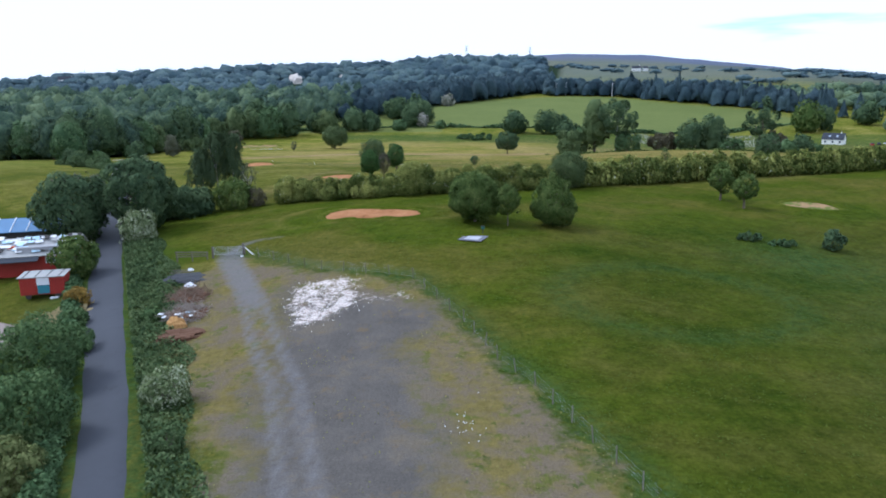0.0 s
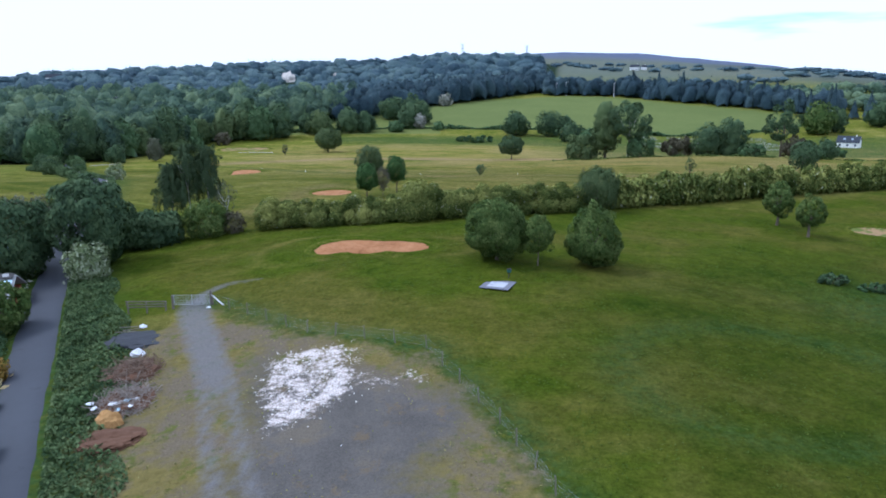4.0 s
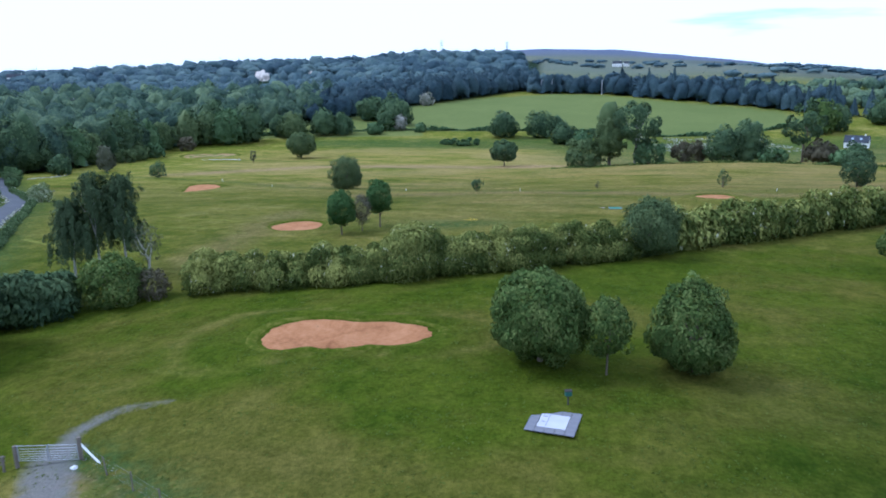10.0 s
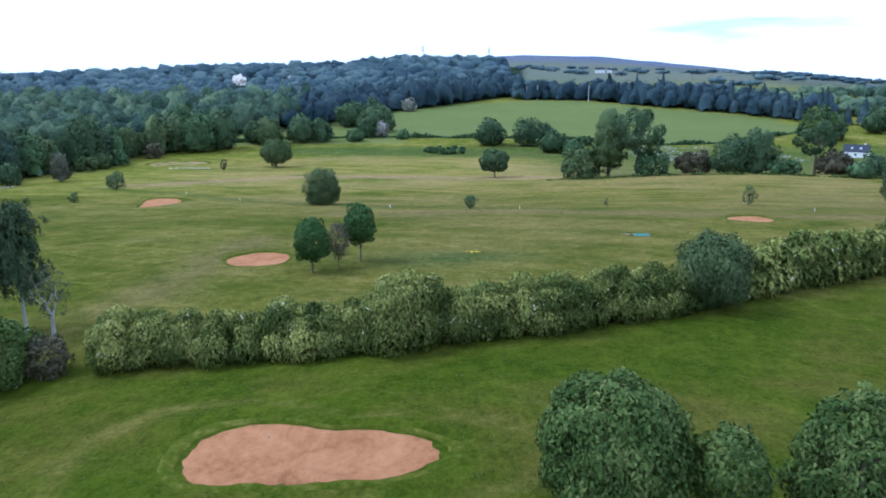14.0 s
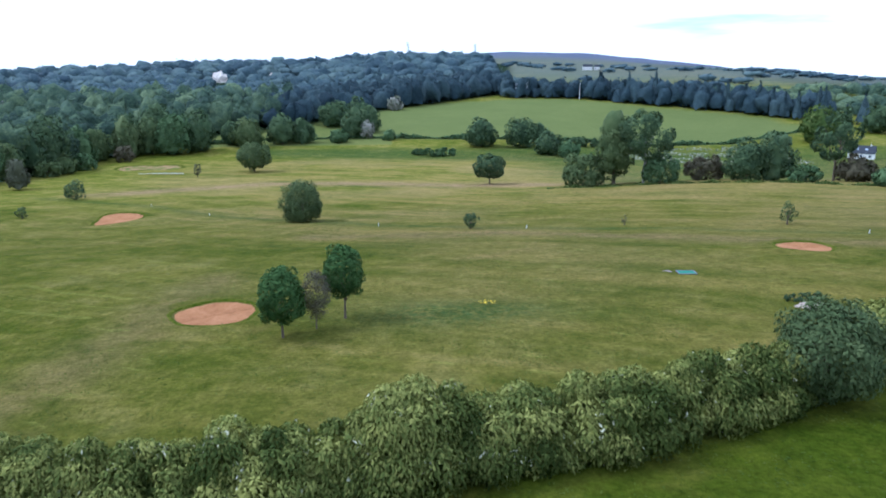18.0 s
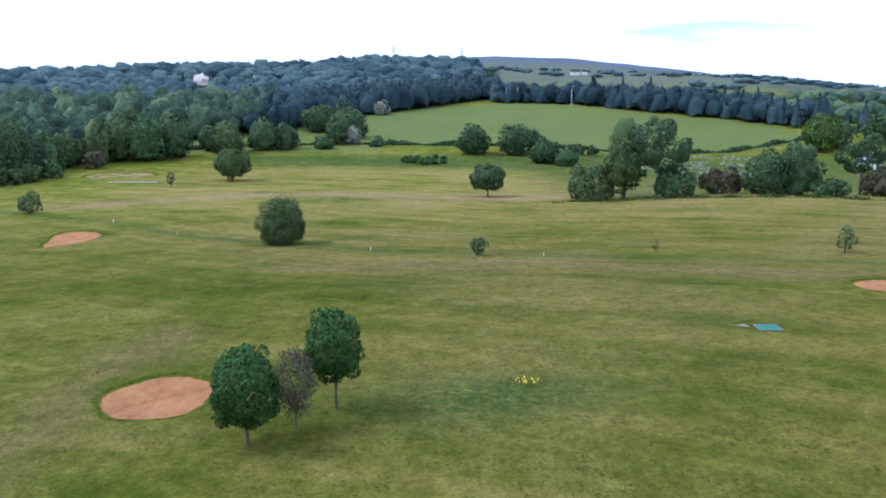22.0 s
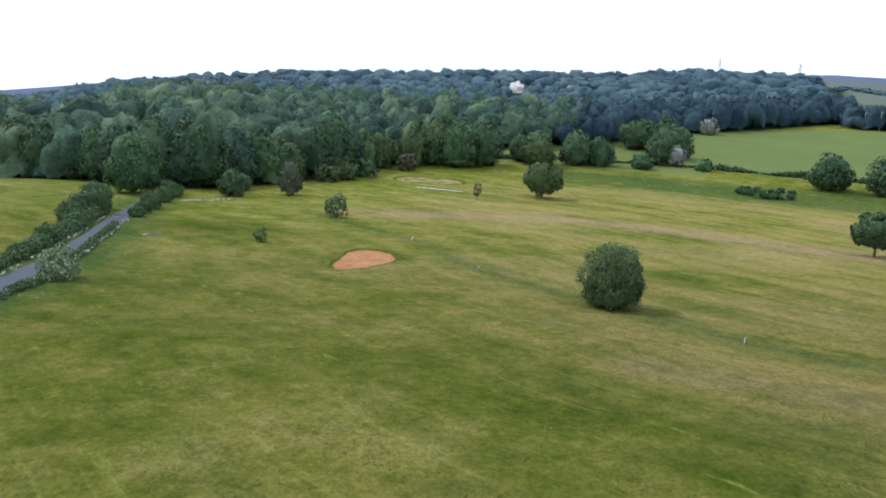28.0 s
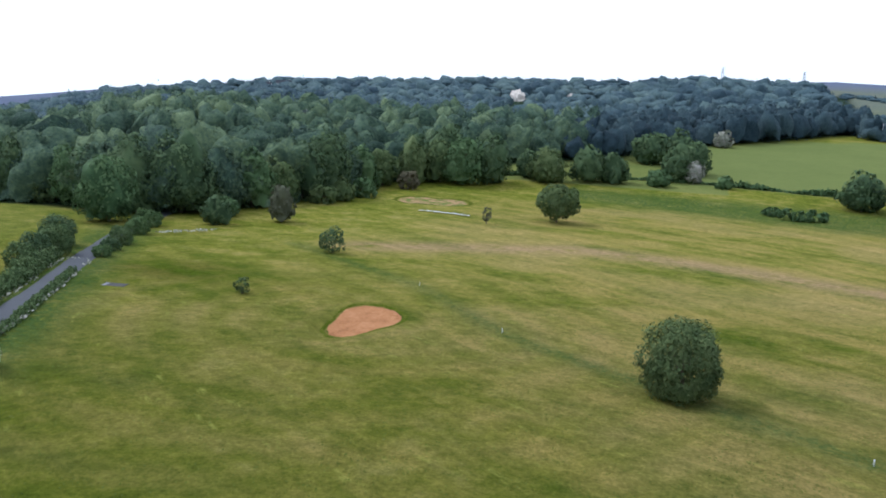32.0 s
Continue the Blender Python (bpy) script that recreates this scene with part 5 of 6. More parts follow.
# lane-side scrub and hedges
rng = np.random.RandomState(80)
vp = rng.uniform((-48, 30), (-8, 105), (260000, 2))
vd, va = near_line(vp[:, 0], vp[:, 1], ROAD)
side = vp[:, 0] > np.interp(vp[:, 1], [r[1] for r in ROAD], [r[0] for r in ROAD])
reach = np.interp(vp[:, 1], (30, 52, 66, 80, 104), (5.0, 5.6, 7.2, 9.2, 7.0)) + 1.3 * lumps(vp[:, 0], vp[:, 1], 6, 51)
keep = side & (vd > 2.35) & (vd < reach) & (rng.rand(len(vp)) < 1.2 - 0.6 * vd / reach)
vp, vd, reach = vp[keep], vd[keep], reach[keep]
rank = np.clip(0.55 + 0.45 * lumps(vp[:, 0], vp[:, 1], 5, 52) + 0.45 * lumps(vp[:, 0], vp[:, 1], 1.9, 53), 0.12, 1.3) * np.clip((reach - vd) / 1.5, 0.2, 1)
vz = land(vp[:, 0], vp[:, 1]) + rank * (0.35 + 0.65 * rng.rand(len(vp)))
tone = 0.30 * lumps(vp[:, 0], vp[:, 1], 4, 54) + 0.12 * rng.normal(size=len(vp))
tagged(part("roadside_scrub", leaves("roadside_scrub", np.concatenate([vp, vz[:, None]], 1), rng.normal(size=(len(vp), 3)) * 0.5 + np.array((0, 0, 1)), 0.17, rng, long=1.9, flat=0.6, soft=0.7, droop=0.3, tone=tone), M_VERGE),
       "rank green weeds and brambles between lane and yard", "weeds", kind="stuff")
for k, (x, y, h, w) in enumerate(((-17.8, 46.5, 1.5, 2.2), (-28.4, 72, 1.2, 2.4), (-34, 86, 1.3, 2.4))):
    bush(120 + k, x, y, h, w, "young leafy bush among the verge weeds", M_SALLOW if k % 2 else M_VERGE, size=0.15, density=70, boughs=24, group="verge bushes")
hedge_row(81, [(-20.6, 34), (-24.6, 44), (-36, 70), (-41.5, 82), (-49.0, 98)], "roadside_scrub", "narrow strip of weeds along the lane", M_SCRUB, lambda x, y: 1.1, lambda x, y: 1.7, 0.19, 20, kind="stuff", sway=0.7)
hedge_row(82, [(-60, 148), (-70.5, 176), (-82.5, 203), (-97.7, 228), (-112, 250)], "roadside_hedge", "ragged green hedge between lane and field", M_VERGE, lambda x, y: 0.55 + 0.3 * float(lumps(x, y, 9, 58)) + 0.15 * max(0, min(1, (y - 205) / 15)), lambda x, y: 1.5, 0.24, 9, kind="stuff", sway=0.9)
hedge_row(83, [(-53, 108), (-70, 152), (-91.2, 205), (-106.8, 231), (-123, 257), (-143, 277)], "roadside_hedge", "ragged bushy hedge on the lane's outer side", M_VERGE, lambda x, y: (1.6 + 0.9 * float(lumps(x, y, 14, 57))) * (0.5 + 0.5 * max(0, min(1, (y - 205) / 20))), lambda x, y: 1.5 + 1.1 * max(0, min(1, (y - 205) / 20)), 0.30, 7, kind="stuff", sway=0.9)
bush(84, -83.2, 207.5, 3.5, 3.9, "elder bush with cream blossom beside the lane", M_BLOOM, size=0.24, density=40)
for k, (x, y, h, w) in enumerate(((-119.5, 265, 2.0, 3.4), (-126.5, 278, 3.2, 4.4), (-123, 271, 2.2, 3.2), (-133, 291, 3.0, 4.6), (-127, 262, 4.6, 5), (-134, 270, 5.0, 6), (-139, 302, 3.4, 6.5), (-121.5, 249.5, 3.4, 4.5), (-125.5, 256.5, 4.4, 4.2))):
    bush(85 + k, x, y, h, w, "rounded green bush beside the lane", (M_SALLOW, M_VERGE, M_OAK)[k % 3], size=0.26, density=36, boughs=26, fuzz=0.3, group="bushes along the lane")

# ---- trees along the far edge of the field ----
EDGE_TREES = [
    (67.5, 289, 21.0, 16, 0.30, M_OAK, "tall open-crowned ash tree with a pale trunk"), (59.5, 291, 20.0, 10, 0.12, M_WILLOW, "tall thin-leaved tree beside a darker ash"),
    (95, 285, 11.0, 10.5, 0.0, M_OAK, "broad dark green tree behind the crest"), (103, 285, 13.0, 10, 0.0, M_OAK, "broad dark green tree behind the crest"),
    (122, 287, 20.0, 12.5, 0.30, M_OAK, "tall tree with bare lower limbs"), (123, 266, 4.6, 6.2, 0.0, M_SCRUB, "round bushy tree on the field edge"),
    (126, 284, 6.5, 10, 0.0, M_REDDISH, "brownish scrub tree beside a tall tree"), (133, 276, 6.2, 6.5, 0.0, M_OAK, "dark bushy tree on the field edge"),
    (43.8, 452, 13.2, 14, 0.03, M_OAK, "rounded dark tree on the pasture edge"), (62.4, 448, 13.5, 13, 0.03, M_OAK, "rounded dark tree on the pasture edge"),
    (73.0, 457, 10.5, 10, 0.03, M_OAK, "rounded dark tree on the pasture edge"), (70.5, 422, 10.0, 13.5, 0.0, M_OAK, "low wide dark tree in the rough"),
    (77.5, 411, 6.5, 10, 0.0, M_SCRUB, "low wide bushy tree in the rough"), (230, 472, 20.0, 17, 0.05, M_ROUND, "tall pale green poplar-like tree"),
    (245, 480, 15.0, 12, 0.05, M_OAK, "dark tree near the white house"), (283, 500, 15.0, 15, 0.0, M_OAK, "round dark tree near the white house"),
    (-102, 445, 19.5, 15, 0.0, M_SCRUB, "large bright green tree at the wood edge"), (-92, 452, 17.5, 14, 0.0, M_OAK, "large green tree at the wood edge"),
    (-112, 446, 16.0, 12, 0.0, M_WILLOW, "pale green tree at the wood edge"), (-122, 440, 17.0, 12, 0.0, M_WILLOW, "pale green tree at the wood edge"),
    (-71, 463, 14.0, 14, 0.0, M_WILLOW, "rounded pale tree at the field end"), (-80, 470, 11.5, 9, 0.0, M_OAK, "dark small tree at the field end"),
    (-55, 470, 15.0, 13, 0.0, M_OAK, "rounded dark tree at the field end"), (-45, 473, 12.0, 11, 0.0, M_OAK, "rounded dark tree at the field end"),
    (-32, 528, 14.0, 18, 0.0, M_OAK, "wide dark tree before the pine wood"), (-18, 540, 14.5, 13, 0.0, M_OAK, "dark tree before the pine wood"),
    (-20, 486, 14.5, 11, 0.05, M_OAK, "dark tree on the hedge line"), (-12, 505, 15.0, 12, 0.0, M_OAK, "dark tree on the hedge line"),
    (-27, 472, 6.5, 9, 0.0, M_SCRUB, "low rounded bush on the hedge line"), (-1, 476, 5.0, 6, 0.0, M_SCRUB, "small bush on the hedge line"),
    (-12.5, 484, 9.0, 7, 0.0, M_MAY, "hawthorn white with blossom"), (5, 604, 9.0, 9, 0.0, M_MAY, "distant hawthorn white with blossom"),
    (-151, 303, 16.0, 12.5, 0.0, M_SCRUB, "tall bright green tree at the corner of the wood"), (-129, 315, 7.0, 6.5, 0.0, M_OAK, "small dark tree on the field edge"),
    (-126, 382, 7.5, 7, 0.0, M_WILLOW, "small pale tree at the foot of the wood"), (-119, 329, 10.0, 6, 0.05, M_GREY, "thin greyish tree on the field edge"),
]
FRONT = [(-158, 321), (-149, 328), (-144, 339), (-141, 351), (-139, 363), (-138, 376), (-136, 389), (-135, 402), (-133, 415), (-130, 428), (-126, 452), (-114, 462),
         (-168, 322), (-180, 324), (-192, 327), (-205, 329), (-220, 331), (-236, 334), (-254, 336)]
for k, (x, y) in enumerate(FRONT):
    kind = (7 * k) % 5
    EDGE_TREES.append((x, y, (19, 16, 21, 14, 18)[kind], (14, 12, 16, 11, 13)[kind], 0.0, (M_OAK, M_SCRUB, M_OAK, M_WILLOW, M_WOOD)[kind],
                       ("tall dark oak at the edge of the wood", "bright green tree at the edge of the wood", "large dark oak at the edge of the wood", "pale willow at the edge of the wood", "dark tree at the edge of the wood")[kind]))
for k, (x, y, h, w, clear, mat, label) in enumerate(EDGE_TREES):
    far_off = math.hypot(x + 20, y - 150)
    s = 0.0030 * far_off + 0.06
    tree(200 + k, x, y, h, w, label, mat, clear=clear, size=s, density=2.2 / (s * s) * (0.75 if clear > 0.15 else 1.0), boughs=34 if clear < 0.15 else 13, share=0.36 if clear < 0.15 else 0.29,
         egg=0.10 if k % 3 else -0.04, fuzz=0.24, low=0.42, solid=0.84 if clear < 0.15 else 0.0, radius=0.36 if clear > 0.15 else 0.0, bark=M_BIRCH if k == 0 else None)
for k, (x, y, h, w, d, mat, label) in enumerate([
        (51, 292, 8.2, 11.5, 0.9, M_WILLOW, "broad rounded greyish willow bush"), (71, 286, 6.5, 10, 0.8, M_SCRUB, "low bushes under the ash tree"), (86, 292, 6.0, 12, 0.6, M_REDDISH, "wide brownish scrub bush"),
        (108, 279, 4.0, 9, 0.8, M_SCRUB, "low green bush on the crest"), (94, 452, 4.0, 20, 0.25, M_OAK, "clipped dark hedge section on the pasture edge"), (21, 424, 3.4, 17, 0.4, M_SCRUB, "low patch of dark scrub"),
        (12, 430, 2.4, 8, 0.6, M_SCRUB, "low patch of dark scrub"), (41, 97.8, 0.9, 3.8, 0.6, M_OAK, "low spreading bush in rough grass"), (51.2, 95.5, 2.5, 2.4, 1.0, M_OAK, "dark rounded bush in rough grass"),
        (44.8, 96.2, 0.7, 4.2, 0.5, M_SCRUB, "low spreading bush in rough grass"), (134, 292, 3.2, 8, 0.8, M_OAK, "low dark bush near the house"),
        (148, 300, 3.0, 10, 0.8, M_SCRUB, "low dark bush near the house"), (-137, 330, 4.5, 9, 0.7, M_SCRUB, "low bush at the wood's edge"), (-128, 372, 5, 9, 0.7, M_WILLOW, "pale bush at the wood's edge"),
        (-124, 395, 6, 9, 0.7, M_SCRUB, "low bush at the wood's edge"), (-118, 425, 6, 8, 0.8, M_REDDISH, "brownish bush at the wood's edge")]):
    far_off = math.hypot(x + 10, y - 130)
    s = 0.0030 * far_off + 0.05
    bush(300 + k, x, y, h, w, label, mat, size=s, density=2.4 / (s * s), boughs=20, depth=d)
# low hedge and stones along the pasture's foot
hedge_row(340, [(-128, 441), (-100, 470), (-60, 482), (-14, 484), (42, 476), (95, 468), (180, 472), (262, 522)], "field_hedge", "low ragged field hedge", M_SCRUB, lambda x, y: 1.3 + 0.8 * math.sin(x * 0.21), lambda x, y: 2.0, 1.0, 0.9, kind="stuff", sway=0.9)
hedge_row(341, [(40, 288), (70, 281), (95, 276), (118, 268), (160, 262)], "field_hedge", "low green weeds along the crest", M_ROUND, lambda x, y: 0.35 + 0.25 * math.sin(x * 0.7), lambda x, y: 2.8, 0.35, 4.0, kind="stuff", sway=0.6)


# ---- woods ----
def wood(seed, pts, high, wide, name, label, mat, clumps, size, cone=False, sub=2, rough=0.20):
    """Many trees as one mass: a closed lumpy crown and leaf clumps for each."""
    rng = np.random.RandomState(seed)
    rows = []
    for x, y in pts:
        k = rng.rand()
        h, w = high * (0.62 + 0.58 * k), wide * (0.78 + 0.36 * k + 0.2 * rng.rand())
        rows.append((x, y, z_at(x, y), h, w, rng.normal() * 0.17 + 0.20 * float(lumps(x, y, 170, 44)), 0.0))
    core, p, d, tn = crowns(rng, rows, sub, clumps, rough, cone)
    return tagged(part(name, leaves(name, p, d, size, rng, long=1.3, flat=0.8, tone=tn, soft=0.75, core=core), mat), label, "wood", kind="stuff")


def scatter(seed, step, x0, x1, y0, y1, test):
    rng = np.random.RandomState(seed)
    xs, ys = np.meshgrid(np.arange(x0, x1, step), np.arange(y0, y1, step))
    p = np.stack([xs.ravel(), ys.ravel()], 1) + rng.uniform(-0.42, 0.42, (xs.size, 2)) * step
    return p[test(p[:, 0], p[:, 1])]


def az_of(x, y):
    return np.degrees(np.arctan2(x + 5, y - 100))


def seen(x, y, lo=-58, hi=38):
    a = az_of(x, y)
    return (a > lo) & (a < hi)


NEAR_WOOD = [(-330, 335), (-178, 322), (-155, 322), (-143, 352), (-136, 420), (-124, 462), (-118, 520), (-330, 520)]
edge = scatter(1, 11.5, -330, -110, 318, 430, lambda x, y: (inside(x, y, NEAR_WOOD) > 0) & (inside(x, y, NEAR_WOOD) < 34) & (y < 430))
wood(401, edge, 19.0, 16.5, "broadleaf_wood", "dense dark broadleaf wood along the field", M_WOOD, 1150, 0.6, sub=3, rough=0.26)
edge2 = scatter(11, 9.0, -330, -60, 318, 560, lambda x, y: (inside(x, y, WOODLINE) > 2) & (inside(x, y, WOODLINE) < 30) & (y > 425))
wood(411, edge2, 15, 12.0, "broadleaf_wood", "dense dark broadleaf wood along the field", M_WOOD, 520, 0.7, sub=3, rough=0.26)
deep = scatter(2, 12.5, -520, -60, 330, 640, lambda x, y: (inside(x, y, WOODLINE) > 30) & seen(x, y) & (inside(x, y, NEAR_WOOD) < 40))
wood(402, deep, 17, 14, "broadleaf_wood", "dense dark broadleaf wood behind the first trees", M_WOOD, 170, 1.0, rough=0.24)
pine = scatter(3, 8.5, -160, 120, 500, 860, lambda x, y: (inside(x, y, WOODLINE) > 1) & (inside(x, y, WOODLINE) < 75) & (x > -75) & seen(x, y))
wood(403, pine, 16, 11, "pine_wood", "dark pine wood behind the pasture", M_HAZY_PINE, 60, 1.2, rough=0.24)
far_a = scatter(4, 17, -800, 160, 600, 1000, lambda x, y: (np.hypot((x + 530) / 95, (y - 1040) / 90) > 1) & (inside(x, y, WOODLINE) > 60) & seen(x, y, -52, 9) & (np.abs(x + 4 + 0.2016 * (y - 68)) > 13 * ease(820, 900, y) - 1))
wood(404, far_a, 16, 17, "distant_wood", "distant dark mixed wood on rising ground", M_HAZY_FARWOOD, 54, 1.3, rough=0.26)
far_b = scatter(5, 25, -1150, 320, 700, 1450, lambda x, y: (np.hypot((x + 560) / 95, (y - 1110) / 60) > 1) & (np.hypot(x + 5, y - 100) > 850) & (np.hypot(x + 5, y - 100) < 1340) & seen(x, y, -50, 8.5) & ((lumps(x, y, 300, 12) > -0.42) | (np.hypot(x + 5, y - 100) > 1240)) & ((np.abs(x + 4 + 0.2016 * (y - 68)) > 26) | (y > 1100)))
wood(405, far_b, 15, 24, "distant_wood", "distant wooded ridge on the skyline", M_HAZY_FARWOOD, 50, 1.7, rough=0.26)
ROW = [(120, 690), (160, 668), (200, 628), (240, 586), (262, 560)]
spruce = scatter(6, 6.5, 100, 330, 555, 800, lambda x, y: (near_line(x, y, ROW)[0] < 30) & (inside(x, y, PASTURE) < -6) & (y > 560 - 0.0 * x))
wood(406, spruce, 13.5, 10.5, "spruce_wood", "dark conifer plantation behind the pasture", M_HAZY_PINE, 44, 1.2, rough=0.26)
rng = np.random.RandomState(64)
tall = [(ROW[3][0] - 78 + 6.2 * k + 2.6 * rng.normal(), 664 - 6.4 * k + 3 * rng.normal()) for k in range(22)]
wood(407, tall, 19, 7, "spruce_row", "row of tall pointed spruces", M_HAZY_PINE, 110, 1.2, cone=True, sub=3)
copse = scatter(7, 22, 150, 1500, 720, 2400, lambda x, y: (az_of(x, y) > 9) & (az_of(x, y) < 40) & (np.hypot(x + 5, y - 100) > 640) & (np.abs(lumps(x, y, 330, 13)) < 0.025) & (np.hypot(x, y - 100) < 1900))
wood(408, copse, 6.5, 20, "hedgerow_trees", "distant hedgerow trees between fields", M_HAZY_FARWOOD, 16, 3.0)
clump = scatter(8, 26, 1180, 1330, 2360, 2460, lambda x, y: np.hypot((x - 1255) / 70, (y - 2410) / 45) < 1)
wood(409, clump, 16, 34, "distant_wood", "distant dark copse on the skyline", M_HAZY_FARWOOD, 12, 4.0)
east = scatter(9, 15, 255, 520, 420, 700, lambda x, y: (az_of(x, y) > 22) & (az_of(x, y) < 45) & (inside(x, y, PASTURE) < -14) & ((y > 560) | (lumps(x, y, 90, 15) > 0.3)) & (lumps(x, y, 140, 19) > -0.12) & (np.hypot(x - 235, y - 420) > 28))
wood(410, east, 9, 12, "mixed_trees", "mixed trees and scrub beside the houses", M_WOOD, 60, 1.2)
hill = scatter(12, 44, 700, 1800, 1500, 2700, lambda x, y: (az_of(x, y) > 26.5) & (az_of(x, y) < 35) & (np.hypot(x + 5, y - 100) > 1900) & (np.hypot(x + 5, y - 100) < 2700))
wood(412, hill, 9, 60, "distant_wood", "dark wooded hill at the end of the moor", M_HAZY_FARWOOD, 10, 5.0)
marsh = scatter(10, 1.6, 110, 190, 405, 462, lambda x, y: lumps(x, y, 18, 16) > -0.05)
hm = land(marsh[:, 0], marsh[:, 1])
rng = np.random.RandomState(33)
tagged(part("marsh_flowers", leaves("marsh_flowers", np.concatenate([marsh, hm[:, None] + 0.4], 1), np.tile((0.0, -0.5, 0.8), (len(marsh), 1)), 0.9, rng),
            leaf_mat("pale_flower_heads", (0.07, 0.10, 0.05), (0.16, 0.18, 0.12), (0.38, 0.38, 0.32))), "pale flowering weeds in damp ground", "flowers", kind="stuff")
nettles = scatter(17, 0.6, -134, -118, 290, 308, lambda x, y: (np.hypot((0.5 * (x + 126) + 0.87 * (y - 298.5)) / 7, (0.87 * (x + 126) - 0.5 * (y - 298.5)) / 1.6) < 1) & (lumps(x, y, 3, 71) > -0.2))
tagged(part("cow_parsley", leaves("cow_parsley", np.concatenate([nettles, land(nettles[:, 0], nettles[:, 1])[:, None] + 0.6], 1), np.tile((0.0, -0.3, 0.9), (len(nettles), 1)), 0.5, rng),
            M_MAY), "white cow parsley at the field corner", "flowers", kind="stuff")
lane = [(-47.6, 104.5), (-65.2, 152), (-86.3, 206), (-102.2, 232), (-118, 257)]
verge = scatter(19, 0.7, -122, -44, 104, 262, lambda x, y: (np.abs(near_line(x, y, lane)[0] - 2.35) < 0.45) & (lumps(x, y, 15, 61) > -0.35))
tagged(part("verge_flowers", leaves("verge_flowers", np.concatenate([verge, land(verge[:, 0], verge[:, 1])[:, None] + 0.45], 1), np.tile((0.0, -0.3, 0.9), (len(verge), 1)), 0.35, rng),
            M_MAY), "white cow parsley on the lane verge", "flowers", kind="stuff")
gorse = scatter(18, 0.35, 2.6, 5.2, 153.2, 155.2, lambda x, y: np.hypot((x - 3.9) / 1.1, (y - 154.2) / 0.7) < 1)
tagged(part("yellow_flowers", leaves("yellow_flowers", np.concatenate([gorse, land(gorse[:, 0], gorse[:, 1])[:, None] + 0.3], 1), np.tile((0.0, -0.3, 0.9), (len(gorse), 1)), 0.14, rng), M_FLOWER),
       "small clump of yellow flowers", "flowers", kind="stuff")


# ---- buildings ----
def gable(w, d, h, rise, over=0.25, thick=0.14):
    """Two roof slabs over a body w wide along x and d deep."""
    bm = bmesh.new()
    run = math.hypot(d / 2, rise)
    a = math.degrees(math.atan2(rise, d / 2))
    for s in (1, -1):
        box(bm, w + 2 * over, run + over, thick, (0, s * (d / 4 + over * 0.35), h + rise / 2 - 0.1), (-s * a, 0, 0))
    return bm


def house(x, y, w, d, h, rise, turn, label, name="house", wall=None, roof=None, windows=3, skylights=0, category="house", z=None, chimney=True):
    ob = thing(name, x, y, label, category, turn=turn, z=z)
    bm = boxes((w, d, h + 0.6, (0, 0, -0.6)))
    for s in (1, -1):
        v = [bm.verts.new(c) for c in ((s * w / 2, -d / 2, h), (s * w / 2, d / 2, h), (s * w / 2, 0, h + rise), (s * (w / 2 - 0.25), -d / 2, h), (s * (w / 2 - 0.25), d / 2, h), (s * (w / 2 - 0.25), 0, h + rise))]
        for f in ((0, 1, 2), (5, 4, 3), (0, 2, 5, 3), (1, 4, 5, 2)):
            bm.faces.new([v[i] for i in f])
    part("wall", bm, wall or M_RENDER, ob)
    part("roof", gable(w, d, h, rise), roof or M_SLATE, ob)
    if chimney:
        part("chimney", boxes((0.6, 0.6, 1.2, (w * 0.32, 0, h + rise - 0.4), (0, 0, 0), 0.03)), wall or M_RENDER, ob)
    for k in range(windows):
        wx = (k + 0.5) / windows * w - w / 2
        win = part("window", boxes((1.2, 0.12, 1.25, (wx, -d / 2 - 0.03, 0.9), (0, 0, 0), 0.02)), M_WHITE, ob)
        part("pane", boxes((1.0, 0.03, 1.05, (wx, -d / 2 - 0.10, 1.0))), M_GLASS, win)
    win = part("window", boxes((0.12, 1.1, 1.2, (-w / 2 - 0.03, 0.3, 0.9), (0, 0, 0), 0.02)), M_WHITE, ob)
    part("pane", boxes((0.03, 0.9, 1.0, (-w / 2 - 0.10, 0.3, 1.0))), M_GLASS, win)
    a = math.degrees(math.atan2(rise, d / 2))
    for k in range(skylights):
        part("skylight", boxes((1.1, 1.3, 0.1, ((k + 0.5) / skylights * w * 0.7 - w * 0.35, -d / 4 - 0.05, h + rise / 2 + 0.06), (a, 0, 0), 0.02)), M_SKYLIGHT, ob)
    return ob


house(221, 421, 11.0, 7.5, 2.9, 3.2, -38, "white rendered bungalow with dark slate roof and skylights", skylights=2)
house(330, 1290, 15, 8, 5, 4, -10, "distant long white farmhouse on the hillside", windows=5)
house(347, 1296, 8, 7, 4.5, 3.5, -10, "distant white farm building", windows=2)
house(118, 722, 34, 10, 3.4, 2.6, -6, "long low grey farm building beyond the pasture", name="farm_building", wall=M_DISTANT, roof=plain("grey_sheet_roof", (0.30, 0.32, 0.36), 0.6, grain=1), windows=5, category="building", chimney=False)
house(-556, 1122, 22, 10, 6, 5, 25, "distant white house among trees", windows=3)
house(-585, 1126, 12, 9, 5, 4, 25, "distant white house among trees", windows=2)
house(-235, 560, 12, 9, 9, 4, 20, "stone house half hidden in the wood", wall=M_DISTANT, roof=M_SLATE, windows=2)
